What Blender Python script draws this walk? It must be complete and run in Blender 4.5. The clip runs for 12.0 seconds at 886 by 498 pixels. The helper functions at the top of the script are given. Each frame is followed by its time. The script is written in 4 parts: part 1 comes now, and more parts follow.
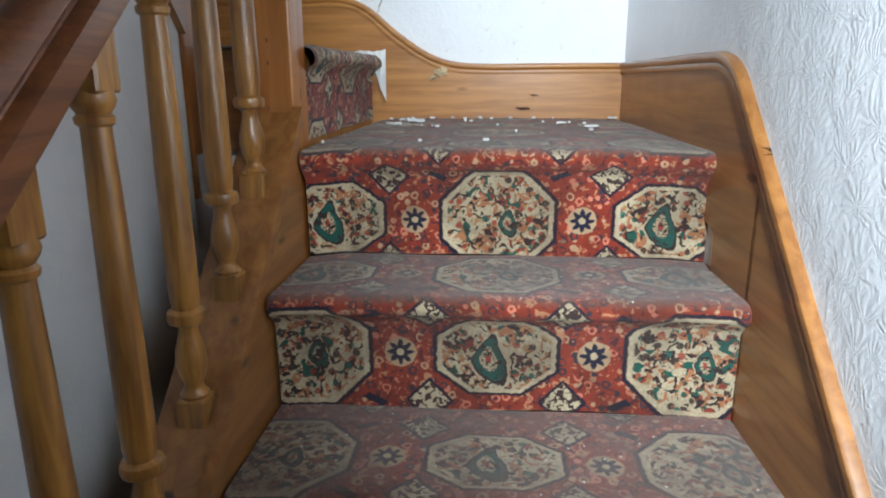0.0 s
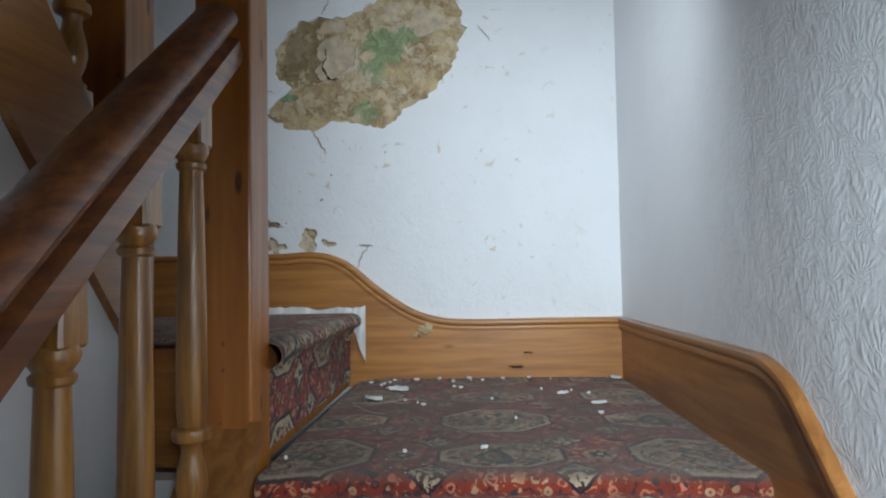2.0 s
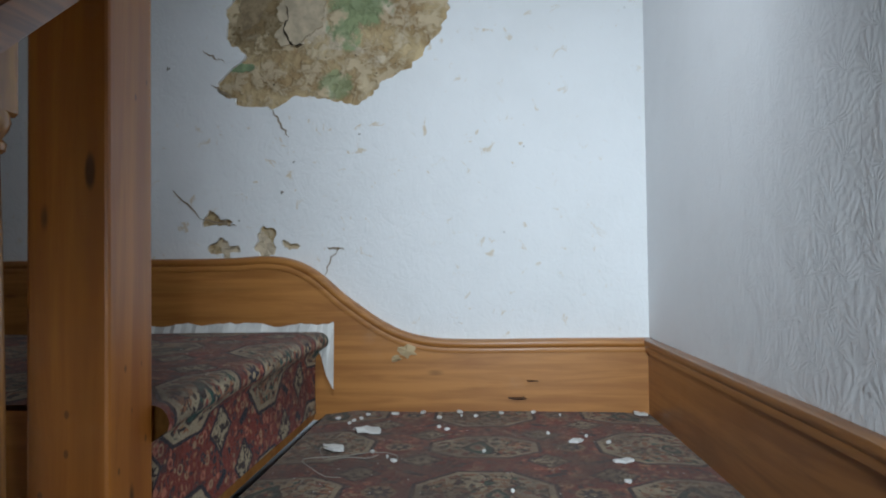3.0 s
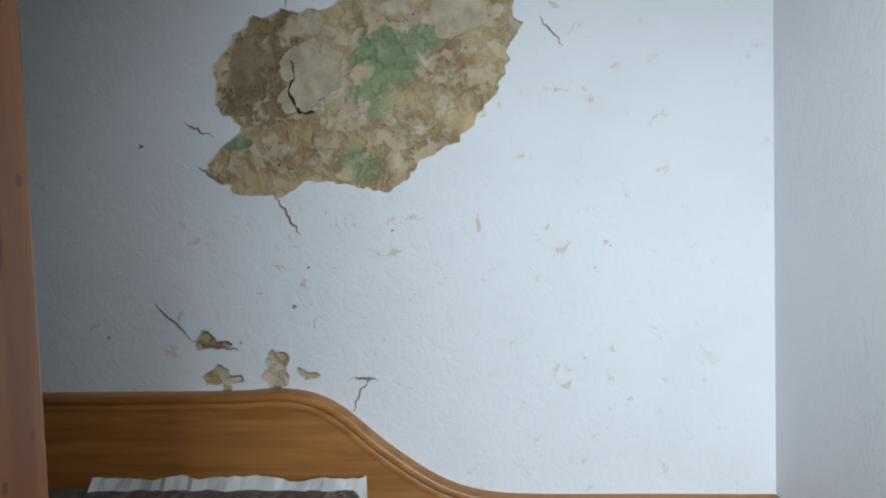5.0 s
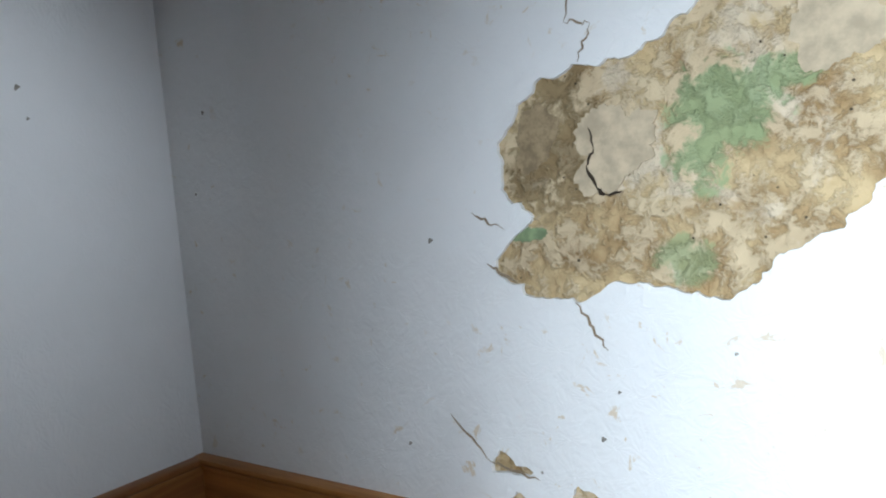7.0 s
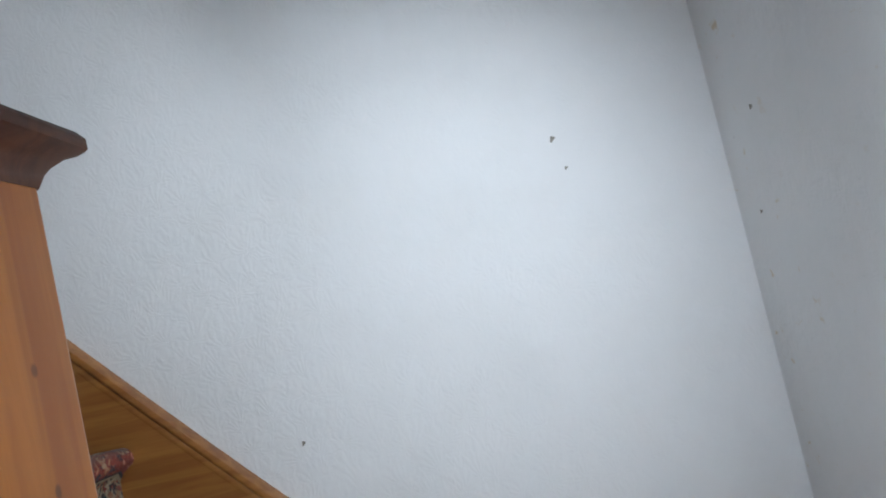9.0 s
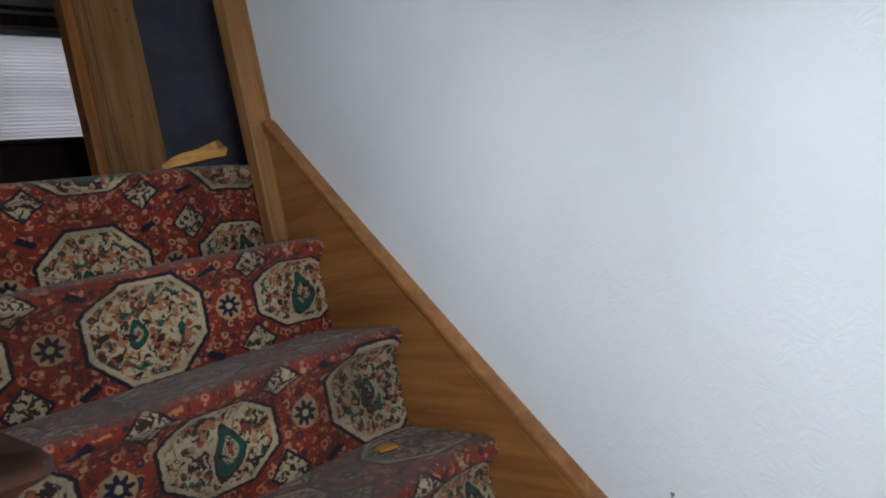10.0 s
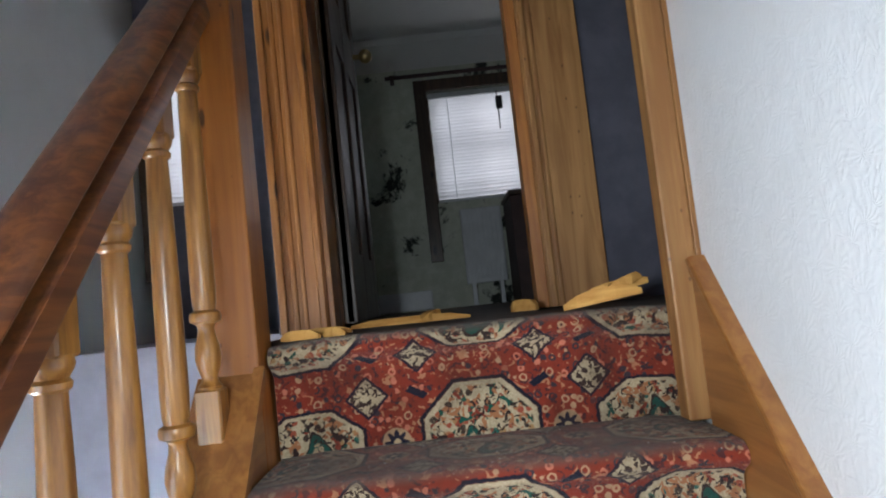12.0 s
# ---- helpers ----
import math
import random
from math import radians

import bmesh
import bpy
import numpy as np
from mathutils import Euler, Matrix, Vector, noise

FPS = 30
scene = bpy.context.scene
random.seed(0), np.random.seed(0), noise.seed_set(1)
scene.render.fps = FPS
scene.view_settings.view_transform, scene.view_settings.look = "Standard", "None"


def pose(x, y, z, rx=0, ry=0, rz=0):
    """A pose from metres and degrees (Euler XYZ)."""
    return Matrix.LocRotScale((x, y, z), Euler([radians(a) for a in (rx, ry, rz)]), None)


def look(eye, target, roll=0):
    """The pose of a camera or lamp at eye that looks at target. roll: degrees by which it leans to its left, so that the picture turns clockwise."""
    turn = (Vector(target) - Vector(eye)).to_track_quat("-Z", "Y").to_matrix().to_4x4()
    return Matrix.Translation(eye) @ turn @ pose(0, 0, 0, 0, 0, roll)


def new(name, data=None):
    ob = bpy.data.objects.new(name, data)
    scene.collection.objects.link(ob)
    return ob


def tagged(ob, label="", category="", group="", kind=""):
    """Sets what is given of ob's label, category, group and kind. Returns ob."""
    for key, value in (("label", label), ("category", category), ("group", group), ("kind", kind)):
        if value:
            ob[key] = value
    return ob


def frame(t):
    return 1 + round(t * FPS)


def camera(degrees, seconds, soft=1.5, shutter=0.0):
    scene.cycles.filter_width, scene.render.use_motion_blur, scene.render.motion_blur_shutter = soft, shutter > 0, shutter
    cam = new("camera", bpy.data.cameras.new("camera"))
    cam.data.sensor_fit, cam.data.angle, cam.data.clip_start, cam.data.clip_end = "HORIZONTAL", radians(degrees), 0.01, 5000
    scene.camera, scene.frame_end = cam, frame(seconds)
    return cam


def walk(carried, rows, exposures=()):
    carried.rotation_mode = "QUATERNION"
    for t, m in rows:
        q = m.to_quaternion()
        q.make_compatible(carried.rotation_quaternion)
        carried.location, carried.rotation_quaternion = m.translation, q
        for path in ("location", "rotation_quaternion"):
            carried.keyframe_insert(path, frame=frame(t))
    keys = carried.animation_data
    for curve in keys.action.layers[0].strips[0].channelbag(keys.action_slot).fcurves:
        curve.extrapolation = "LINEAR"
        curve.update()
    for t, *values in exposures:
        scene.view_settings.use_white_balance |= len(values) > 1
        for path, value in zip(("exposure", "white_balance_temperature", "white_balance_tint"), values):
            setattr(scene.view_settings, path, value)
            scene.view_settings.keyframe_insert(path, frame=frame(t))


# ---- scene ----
# ---- camera ----
cam = camera(68.5, 12.0, soft=2.0)
PATH = [
    (0, (-0.374, -2.014, 0.121), (-0.527, -0.086, -0.391), -0.2),
    (0.5, (-0.375, -2.017, 0.161), (-0.536, -0.038, -0.08), 0.0),
    (1, (-0.371, -2.016, 0.195), (-0.547, -0.025, 0.134), -0.2),
    (1.5, (-0.371, -1.97, 0.219), (-0.551, 0.021, 0.255), -0.7),
    (2, (-0.403, -1.8, 0.28), (-0.495, 0.197, 0.36), -1.0),
    (2.5, (-0.391, -1.675, 0.284), (-0.456, 0.323, 0.347), -0.8),
    (3, (-0.364, -1.469, 0.327), (-0.487, 0.527, 0.373), -0.7),
    (3.2, (-0.371, -1.412, 0.366), (-0.506, 0.583, 0.415), -0.8),
    (4.8, (-0.447, -1.141, 0.642), (-0.607, 0.85, 0.541), -2.0),
    (5, (-0.461, -1.127, 0.648), (-0.628, 0.863, 0.549), -1.8),
    (5.5, (-0.437, -1.069, 0.654), (-0.796, 0.897, 0.573), -2.4),
    (6, (-0.397, -0.995, 0.731), (-1.025, 0.901, 0.625), -3.4),
    (6.5, (-0.4, -0.953, 0.777), (-1.258, 0.851, 0.679), -4.4),
    (7, (-0.473, -0.85, 0.83), (-1.622, 0.787, 0.726), -5.2),
    (7.4, (-0.536, -0.808, 0.985), (-1.835, 0.700, 0.766), -6.0),
    (7.7, (-0.568, -0.776, 1.008), (-2.0, 0.6, 0.786), -6.2),
    (9.3, (-0.643, -0.462, 0.915), (-2.601, -0.865, 0.988), -11.8),
    (9.5, (-0.705, -0.441, 0.968), (-2.619, -1.104, 0.984), -11.1),
    (9.7, (-0.861, -0.399, 1.015), (-2.57, -1.437, 1.038), -12.6),
    (10, (-0.974, -0.382, 1.142), (-2.376, -1.807, 1.064), -11.7),
    (10.5, (-1.038, -0.445, 1.191), (-2.007, -2.192, 1.093), -9.0),
    (11, (-1.165, -0.523, 1.211), (-1.681, -2.452, 1.102), -7.8),
    (11.5, (-1.308, -0.558, 1.318), (-1.376, -2.556, 1.255), -6.8),
    (12, (-1.34, -0.571, 1.416), (-1.361, -2.565, 1.571), -6.2),
]
walk(cam, [(t, look(eye, target, roll)) for t, eye, target, roll in PATH],
     [(0, -0.52), (0.5, -0.68), (1.0, -0.78), (1.5, -0.85), (2.0, -1.1), (2.6, -1.25), (3.2, -1.2), (5.0, -1.1), (5.6, -0.9), (6.2, -0.65), (6.6, -0.42), (7.1, 0.08), (7.7, 0.4), (9.3, 1.0), (9.7, 1.0), (10.0, 1.05), (10.5, 1.35), (11.0, 1.8), (11.5, 2.12), (12.0, 2.2)])

# ---- world and lights ----
world = bpy.data.worlds.new("world")
scene.world = world
world.use_nodes = True
sky = world.node_tree.nodes.new("ShaderNodeTexSky")
sky.sky_type, sky.sun_disc = "NISHITA", False
sky.sun_elevation, sky.sun_rotation = radians(35), radians(200)
world.node_tree.links.new(sky.outputs[0], world.node_tree.nodes["Background"].inputs[0])
world.node_tree.nodes["Background"].inputs[1].default_value = 0.05


def area(name, eye, target, w, h, watts, colour, spread=180):
    d = bpy.data.lights.new(name, "AREA")
    d.shape, d.size, d.size_y, d.energy, d.color, d.spread = "RECTANGLE", w, h, watts, colour, radians(spread)
    ob = new(name, d)
    ob.matrix_world = look(eye, target)
    return ob


def fixed_spot(name, eye, target, watts, colour, cone=120, blend=0.9, radius=0.03):
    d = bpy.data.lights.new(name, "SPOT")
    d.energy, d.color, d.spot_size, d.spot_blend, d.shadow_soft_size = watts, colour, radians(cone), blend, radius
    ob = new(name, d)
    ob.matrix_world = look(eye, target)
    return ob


# Four fixed spots added along the stairs stand in for one carried torch.
fixed_spot("torch_standin_steps", (-0.18, -2.14, 0.42), (0.08, -1.10, 0.06), 225, (0.76, 0.90, 1.0), 88, 1.0, 0.05)
fixed_spot("torch_standin_stair", (-0.48, -0.88, 0.92), (-0.30, 0.0, 0.57), 38, (0.78, 0.90, 1.0), 136, 1.0, 0.06)
fixed_spot("torch_standin_landing", (-0.92, -0.40, 1.20), (-1.78, -0.54, 0.92), 9.5, (0.82, 0.92, 1.0), 90, 1.0, 0.06)
fixed_spot("torch_standin_upper", (-1.12, -0.46, 1.48), (-1.60, -1.68, 1.24), 9.5, (0.82, 0.92, 1.0), 88, 1.0, 0.06)
area("window_daylight", (-1.9, -4.7, 2.33), (-1.9, -4.0, 2.3), 1.0, 0.65, 0.85, (0.88, 0.93, 1.0))
area("passage_daylight", (-0.24, -3.9, 2.33), (-0.24, -3.0, 2.3), 0.34, 0.62, 0.5, (0.88, 0.93, 1.0))


# ---- materials ----
class Nodes:
    """Short helpers for building a node material."""

    def __init__(self, name):
        self.mat = bpy.data.materials.new(name)
        self.mat.use_nodes = True
        self.t = self.mat.node_tree
        self.b = self.t.nodes["Principled BSDF"]

    def node(self, kind, **sets):
        n = self.t.nodes.new("ShaderNode" + kind)
        for k, v in sets.items():
            setattr(n, k, v)
        return n

    def put(self, socket, v):
        if isinstance(v, bpy.types.NodeSocket):
            self.t.links.new(v, socket)
        elif isinstance(v, (tuple, list)) and socket.type == "RGBA":
            socket.default_value = (*v[:3], 1)
        else:
            socket.default_value = v

    def m(self, op, a, b=0.0, c=0.0):
        n = self.node("Math", operation=op)
        for i, v in enumerate((a, b, c)):
            self.put(n.inputs[i], v)
        return n.outputs[0]

    def mix(self, f, a, b):
        n = self.node("Mix", data_type="RGBA")
        self.put(n.inputs["Factor"], f)
        self.put(n.inputs[6], a)
        self.put(n.inputs[7], b)
        return n.outputs[2]

    def coords(self, which="Object", scale=(1, 1, 1), rot=(0, 0, 0), loc=(0, 0, 0)):
        c = self.node("TexCoord").outputs[which]
        mp = self.node("Mapping")
        self.put(mp.inputs["Vector"], c)
        mp.inputs["Scale"].default_value = scale
        mp.inputs["Rotation"].default_value = rot
        mp.inputs["Location"].default_value = loc
        return mp.outputs[0]

    def noise(self, vec, scale, detail=4.0, rough=0.55, dist=0.0):
        n = self.node("TexNoise")
        self.put(n.inputs["Vector"], vec)
        n.inputs["Scale"].default_value, n.inputs["Detail"].default_value = scale, detail
        n.inputs["Roughness"].default_value, n.inputs["Distortion"].default_value = rough, dist
        return n.outputs["Fac"]

    def voronoi(self, vec, scale, feature="F1"):
        n = self.node("TexVoronoi", feature=feature)
        self.put(n.inputs["Vector"], vec)
        n.inputs["Scale"].default_value = scale
        return n

    def step(self, x, lo, hi):
        n = self.node("MapRange", interpolation_type="SMOOTHSTEP")
        self.put(n.inputs[0], x)
        n.inputs[1].default_value, n.inputs[2].default_value = lo, hi
        return n.outputs[0]

    def bump(self, height, strength, dist):
        n = self.node("Bump")
        self.put(n.inputs["Height"], height)
        n.inputs["Strength"].default_value, n.inputs["Distance"].default_value = strength, dist
        self.t.links.new(n.outputs[0], self.b.inputs["Normal"])

    def finish(self, colour, rough, spec=0.5, coat=0.0):
        self.put(self.b.inputs["Base Color"], colour)
        self.put(self.b.inputs["Roughness"], rough)
        self.b.inputs["Specular IOR Level"].default_value = spec
        self.b.inputs["Coat Weight"].default_value = coat
        self.b.inputs["Coat Roughness"].default_value = 0.25
        return self.mat


def wood(name, light, dark, grain=(45, 45, 3), rot=(0, 0, 0), rough=0.38, coat=0.3, knots=True, knot_scale=0.5, dents=False):
    n = Nodes(name)
    v = n.coords(scale=grain, rot=rot)
    g = n.noise(v, 1.0, 6, 0.6, 0.6)
    wide = n.noise(n.coords(scale=tuple(s * 0.25 for s in grain), rot=rot), 1.0, 3, 0.5, 1.2)
    c = n.mix(n.step(g, 0.33, 0.68), dark, light)
    c = n.mix(n.m("MULTIPLY", n.step(wide, 0.45, 0.75), 0.45), c, tuple(0.62 * x for x in dark))
    if knots:
        k = n.voronoi(n.coords(scale=tuple(s * (0.45 if s > 10 else 2.2) for s in grain), rot=rot), knot_scale)
        kd = n.m("ADD", k.outputs["Distance"], n.m("MULTIPLY", g, 0.05))
        c = n.mix(n.step(kd, 0.15, 0.09), c, tuple(0.22 * x for x in dark))
    if dents:
        pit = n.voronoi(n.coords(scale=(1, 1, 0.6)), 44)
        pc = n.node("SeparateColor")
        n.put(pc.inputs[0], pit.outputs["Color"])
        ding = n.m("MULTIPLY", n.step(n.m("ADD", pit.outputs["Distance"], n.m("MULTIPLY", g, 0.10)), 0.20, 0.12), n.step(pc.outputs[0], 0.62, 0.66))
        c = n.mix(n.m("MULTIPLY", ding, 0.6), c, (0.045, 0.016, 0.007))
    dust = n.noise(n.coords(scale=(9, 9, 9)), 1.0, 5, 0.65)
    c = n.mix(n.m("MULTIPLY", n.step(dust, 0.6, 0.8), 0.10), c, (0.42, 0.36, 0.29))
    n.bump(g, 0.12, 0.002)
    return n.finish(c, n.m("ADD", rough, n.m("MULTIPLY", dust, 0.22)), 0.45, coat)


PINE = wood("varnished_pine", (0.46, 0.185, 0.042), (0.30, 0.105, 0.022))
PINE_X = wood("varnished_pine_along_x", (0.48, 0.205, 0.048), (0.33, 0.125, 0.026), grain=(3, 45, 45))
PINE_SLOPE = wood("varnished_pine_slope", (0.38, 0.160, 0.042), (0.25, 0.092, 0.023), grain=(45, 3, 45), rot=(radians(46), 0, 0), rough=0.30, coat=0.45)
PINE_SLOPE_B = wood("varnished_pine_slope_back", (0.36, 0.150, 0.040), (0.23, 0.086, 0.022), grain=(45, 3, 45), rot=(radians(-46), 0, 0), rough=0.30, coat=0.45)
HONEY = wood("honey_pine", (0.42, 0.185, 0.036), (0.20, 0.078, 0.017), grain=(55, 55, 5), rough=0.26, coat=0.55)
NEWEL = wood("newel_pine", (0.43, 0.150, 0.022), (0.30, 0.090, 0.013), grain=(38, 38, 2.4), rough=0.34, knot_scale=1.0, dents=True)
RAIL = wood("dark_rail", (0.235, 0.080, 0.024), (0.105, 0.030, 0.012), grain=(60, 4, 60), rot=(radians(42), 0, 0), rough=0.3, coat=0.5, knots=False)
RAIL_B = wood("dark_rail_back", (0.235, 0.080, 0.024), (0.105, 0.030, 0.012), grain=(60, 4, 60), rot=(radians(-46), 0, 0), rough=0.3, coat=0.5, knots=False)
CAPWOOD = wood("dark_cap_wood", (0.115, 0.042, 0.020), (0.050, 0.017, 0.010), grain=(40, 6, 40), rough=0.5, coat=0.1, knots=False)
RAW_PINE = wood("raw_pine", (0.48, 0.25, 0.085), (0.28, 0.12, 0.036), grain=(34, 34, 2.2), rough=0.5, coat=0.08, knot_scale=1.1, dents=True)
DARKDOOR = wood("dark_door", (0.085, 0.050, 0.030), (0.045, 0.026, 0.016), grain=(40, 40, 3), rough=0.45)
SPLINTER = wood("split_wood", (0.62, 0.34, 0.09), (0.46, 0.21, 0.045), grain=(4, 60, 60), rough=0.7, coat=0, knots=False)


def painted_wall(name, colour, fans, stains, relief=0.40, across=1):
    n = Nodes(name)
    v = n.coords()
    fine = n.noise(v, 90, 4, 0.6)
    soft = n.noise(v, 5, 4, 0.6)
    warp = n.node("TexNoise")
    n.put(warp.inputs["Vector"], v)
    warp.inputs["Scale"].default_value = 14
    off = n.node("VectorMath", operation="MULTIPLY_ADD")
    n.put(off.inputs[0], warp.outputs["Color"])
    off.inputs[1].default_value = (0.05, 0.05, 0.05)
    n.put(off.inputs[2], v)
    cells = n.voronoi(off.outputs[0], 22)
    sub = n.node("VectorMath", operation="SUBTRACT")
    n.put(sub.inputs[0], off.outputs[0])
    n.put(sub.inputs[1], cells.outputs["Position"])
    local = n.node("SeparateXYZ")
    n.put(local.inputs[0], sub.outputs[0])
    turn = n.m("ARCTAN2", local.outputs[across], n.m("ADD", local.outputs[2], 0.02))
    comb = n.m("MULTIPLY", n.m("SINE", n.m("MULTIPLY", turn, 17.0)), n.step(cells.outputs["Distance"], 0.08, 0.35))
    scale_edge = n.m("MULTIPLY", cells.outputs["Distance"], -0.9)
    streak = n.noise(n.coords(scale=(1, 1, 0.75)), 48, 3, 0.5, 2.4)
    lump = n.noise(off.outputs[0], 26, 3, 0.55, 0.8)
    h = n.m("ADD", n.m("MULTIPLY", n.step(streak, 0.45, 0.75), 0.35 * fans), n.m("MULTIPLY", lump, 0.8))
    h = n.m("ADD", h, n.m("MULTIPLY", n.m("ADD", scale_edge, n.m("MULTIPLY", comb, 0.11)), fans))
    h = n.m("ADD", h, n.m("MULTIPLY", soft, 1.6))
    h = n.m("ADD", h, n.m("MULTIPLY", fine, 0.12))
    c = n.mix(n.m("MULTIPLY", n.step(soft, 0.4, 0.8), 0.35), colour, tuple(x * y for x, y in zip(colour, (0.86, 0.86, 0.85))))
    if stains:
        spot = n.noise(v, 24, 6, 0.72, 0.6)
        where = n.noise(n.coords(loc=(0.3, 0.0, 1.7)), 2.1, 2, 0.5)
        f = n.m("MULTIPLY", n.step(spot, 0.605, 0.66), n.step(where, 0.36, 0.55))
        c = n.mix(n.m("MULTIPLY", f, 0.55), c, (0.56, 0.39, 0.17))
        speck = n.voronoi(v, 13)
        f2 = n.step(n.m("ADD", speck.outputs["Distance"], n.m("MULTIPLY", spot, 0.08)), 0.085, 0.065)
        c = n.mix(n.m("MULTIPLY", f2, n.m("MULTIPLY", n.step(where, 0.42, 0.6), 0.85)), c, (0.16, 0.13, 0.09))
    n.bump(h, relief, 0.005)
    return n.finish(c, 0.62, 0.35)


WALL_N = painted_wall("white_painted_plaster", (0.80, 0.81, 0.82), 0.30, True, 0.50, 0)
WALL_EW = painted_wall("white_embossed_paper", (0.80, 0.81, 0.83), 0.8, False, 0.27)
WALL_W = painted_wall("white_lining_paper", (0.80, 0.81, 0.83), 0.8, False, 0.26)
SOFFIT = painted_wall("white_soffit_paint", (0.76, 0.76, 0.76), 0.2, False)


def old_plaster():
    n = Nodes("old_brown_plaster")
    v = n.coords()
    a = n.noise(v, 9, 6, 0.65, 0.4)
    b = n.noise(v, 34, 5, 0.7, 0.3)
    pale = n.noise(n.coords(loc=(2.1, 0, 0.4)), 7, 5, 0.6, 0.5)
    c = n.mix(n.step(a, 0.36, 0.64), (0.34, 0.22, 0.105), (0.62, 0.475, 0.275))
    c = n.mix(n.m("MULTIPLY", n.step(b, 0.47, 0.55), 0.55), c, (0.66, 0.55, 0.39))
    c = n.mix(n.m("MULTIPLY", n.step(pale, 0.55, 0.62), 0.7), c, (0.70, 0.60, 0.46))
    sep = n.node("SeparateXYZ")
    n.put(sep.inputs[0], v)

    def blob(x, z, rx, rz):
        dx = n.m("DIVIDE", n.m("SUBTRACT", sep.outputs[0], x), rx)
        dz = n.m("DIVIDE", n.m("SUBTRACT", sep.outputs[2], z), rz)
        d = n.m("ADD", n.m("MULTIPLY", dx, dx), n.m("MULTIPLY", dz, dz))
        return n.step(n.m("ADD", d, n.m("ADD", n.m("MULTIPLY", n.m("SUBTRACT", b, 0.5), 4.5), n.m("MULTIPLY", n.m("SUBTRACT", a, 0.5), 4.0))), 1.3, 0.5)

    green = n.m("MAXIMUM", blob(-0.645, 0.935, 0.065, 0.055), blob(-0.675, 0.87, 0.04, 0.045))
    green = n.m("MAXIMUM", green, n.m("MULTIPLY", blob(-0.70, 0.745, 0.035, 0.03), 0.8))
    green = n.m("MAXIMUM", green, blob(-0.575, 0.965, 0.04, 0.022))
    c = n.mix(blob(-0.765, 0.90, 0.05, 0.06), c, (0.66, 0.56, 0.42))
    c = n.mix(n.m("MULTIPLY", blob(-0.88, 0.92, 0.08, 0.10), 0.7), c, (0.25, 0.185, 0.10))
    c = n.mix(n.m("MULTIPLY", green, 0.8), c, (0.26, 0.36, 0.19))
    dark = n.voronoi(v, 38)
    c = n.mix(n.step(n.m("ADD", dark.outputs["Distance"], n.m("MULTIPLY", a, 0.3)), 0.24, 0.18), c, (0.07, 0.055, 0.035))
    n.bump(n.m("ADD", a, n.m("MULTIPLY", n.step(b, 0.4, 0.6), 0.5)), 0.9, 0.008)
    return n.finish(c, 0.9, 0.15)


PLASTER = old_plaster()


def plain(name, colour, rough=0.6, var=0.25, scale=12, spec=0.4, metal=0.0):
    n = Nodes(name)
    a = n.noise(n.coords(), scale, 5, 0.6)
    c = n.mix(n.step(a, 0.35, 0.7), tuple(x * (1 - var) for x in colour), colour)
    n.bump(a, 0.2, 0.003)
    n.b.inputs["Metallic"].default_value = metal
    return n.finish(c, rough, spec)


FLAKE = plain("flaked_paint", (0.78, 0.77, 0.74), 0.7)
FLOORBOARD = plain("dusty_floor", (0.10, 0.075, 0.06), 0.8, 0.4)
ROOMWALL = plain("faded_room_wall", (0.34, 0.36, 0.31), 0.8, 0.15, 5)
# The darkness of the unlit rooms beyond is put into this wall colour.
UNLIT_ROOM = plain("unlit_room_wall", (0.10, 0.10, 0.13), 0.85)
BRASS = plain("worn_brass", (0.55, 0.42, 0.2), 0.35, 0.2, 30, 0.5, 1.0)
LEAF = plain("dry_orange_leaf", (0.72, 0.34, 0.04), 0.7)
RADIATOR = plain("radiator_enamel", (0.62, 0.64, 0.66), 0.4, 0.1)
CUPBOARD = plain("maroon_board", (0.06, 0.03, 0.028), 0.6)
LAVENDER = plain("lavender_paint", (0.42, 0.43, 0.52), 0.6, 0.2, 6)
CABLE = plain("black_cord", (0.02, 0.02, 0.02), 0.5)


def mould_wall():
    n = Nodes("mouldy_wall")
    v = n.coords()
    a = n.noise(v, 3.2, 6, 0.7, 0.4)
    b = n.noise(v, 16, 5, 0.7)
    c = n.mix(n.step(b, 0.35, 0.7), (0.48, 0.51, 0.42), (0.60, 0.62, 0.54))
    c = n.mix(n.step(n.m("ADD", a, n.m("MULTIPLY", b, 0.25)), 0.68, 0.75), c, (0.035, 0.04, 0.035))
    return n.finish(c, 0.85, 0.2)


MOULD = mould_wall()


def blind_material():
    n = Nodes("blind_slat")
    a = n.noise(n.coords(), 20, 3)
    n.b.inputs["Transmission Weight"].default_value = 0.0
    tr = n.node("BsdfTranslucent")
    tr.inputs["Color"].default_value = (0.80, 0.79, 0.83, 1)
    mx = n.node("MixShader")
    mx.inputs[0].default_value = 0.6
    n.finish(n.mix(a, (0.74, 0.73, 0.76), (0.82, 0.81, 0.84)), 0.5)
    n.t.links.new(n.b.outputs[0], mx.inputs[1])
    n.t.links.new(tr.outputs[0], mx.inputs[2])
    n.t.links.new(mx.outputs[0], n.t.nodes["Material Output"].inputs[0])
    return n.mat


BLIND = blind_material()


def glass():
    n = Nodes("window_glass")
    n.b.inputs["Transmission Weight"].default_value = 1.0
    return n.finish((0.95, 0.97, 0.97), 0.03)


GLASS = glass()


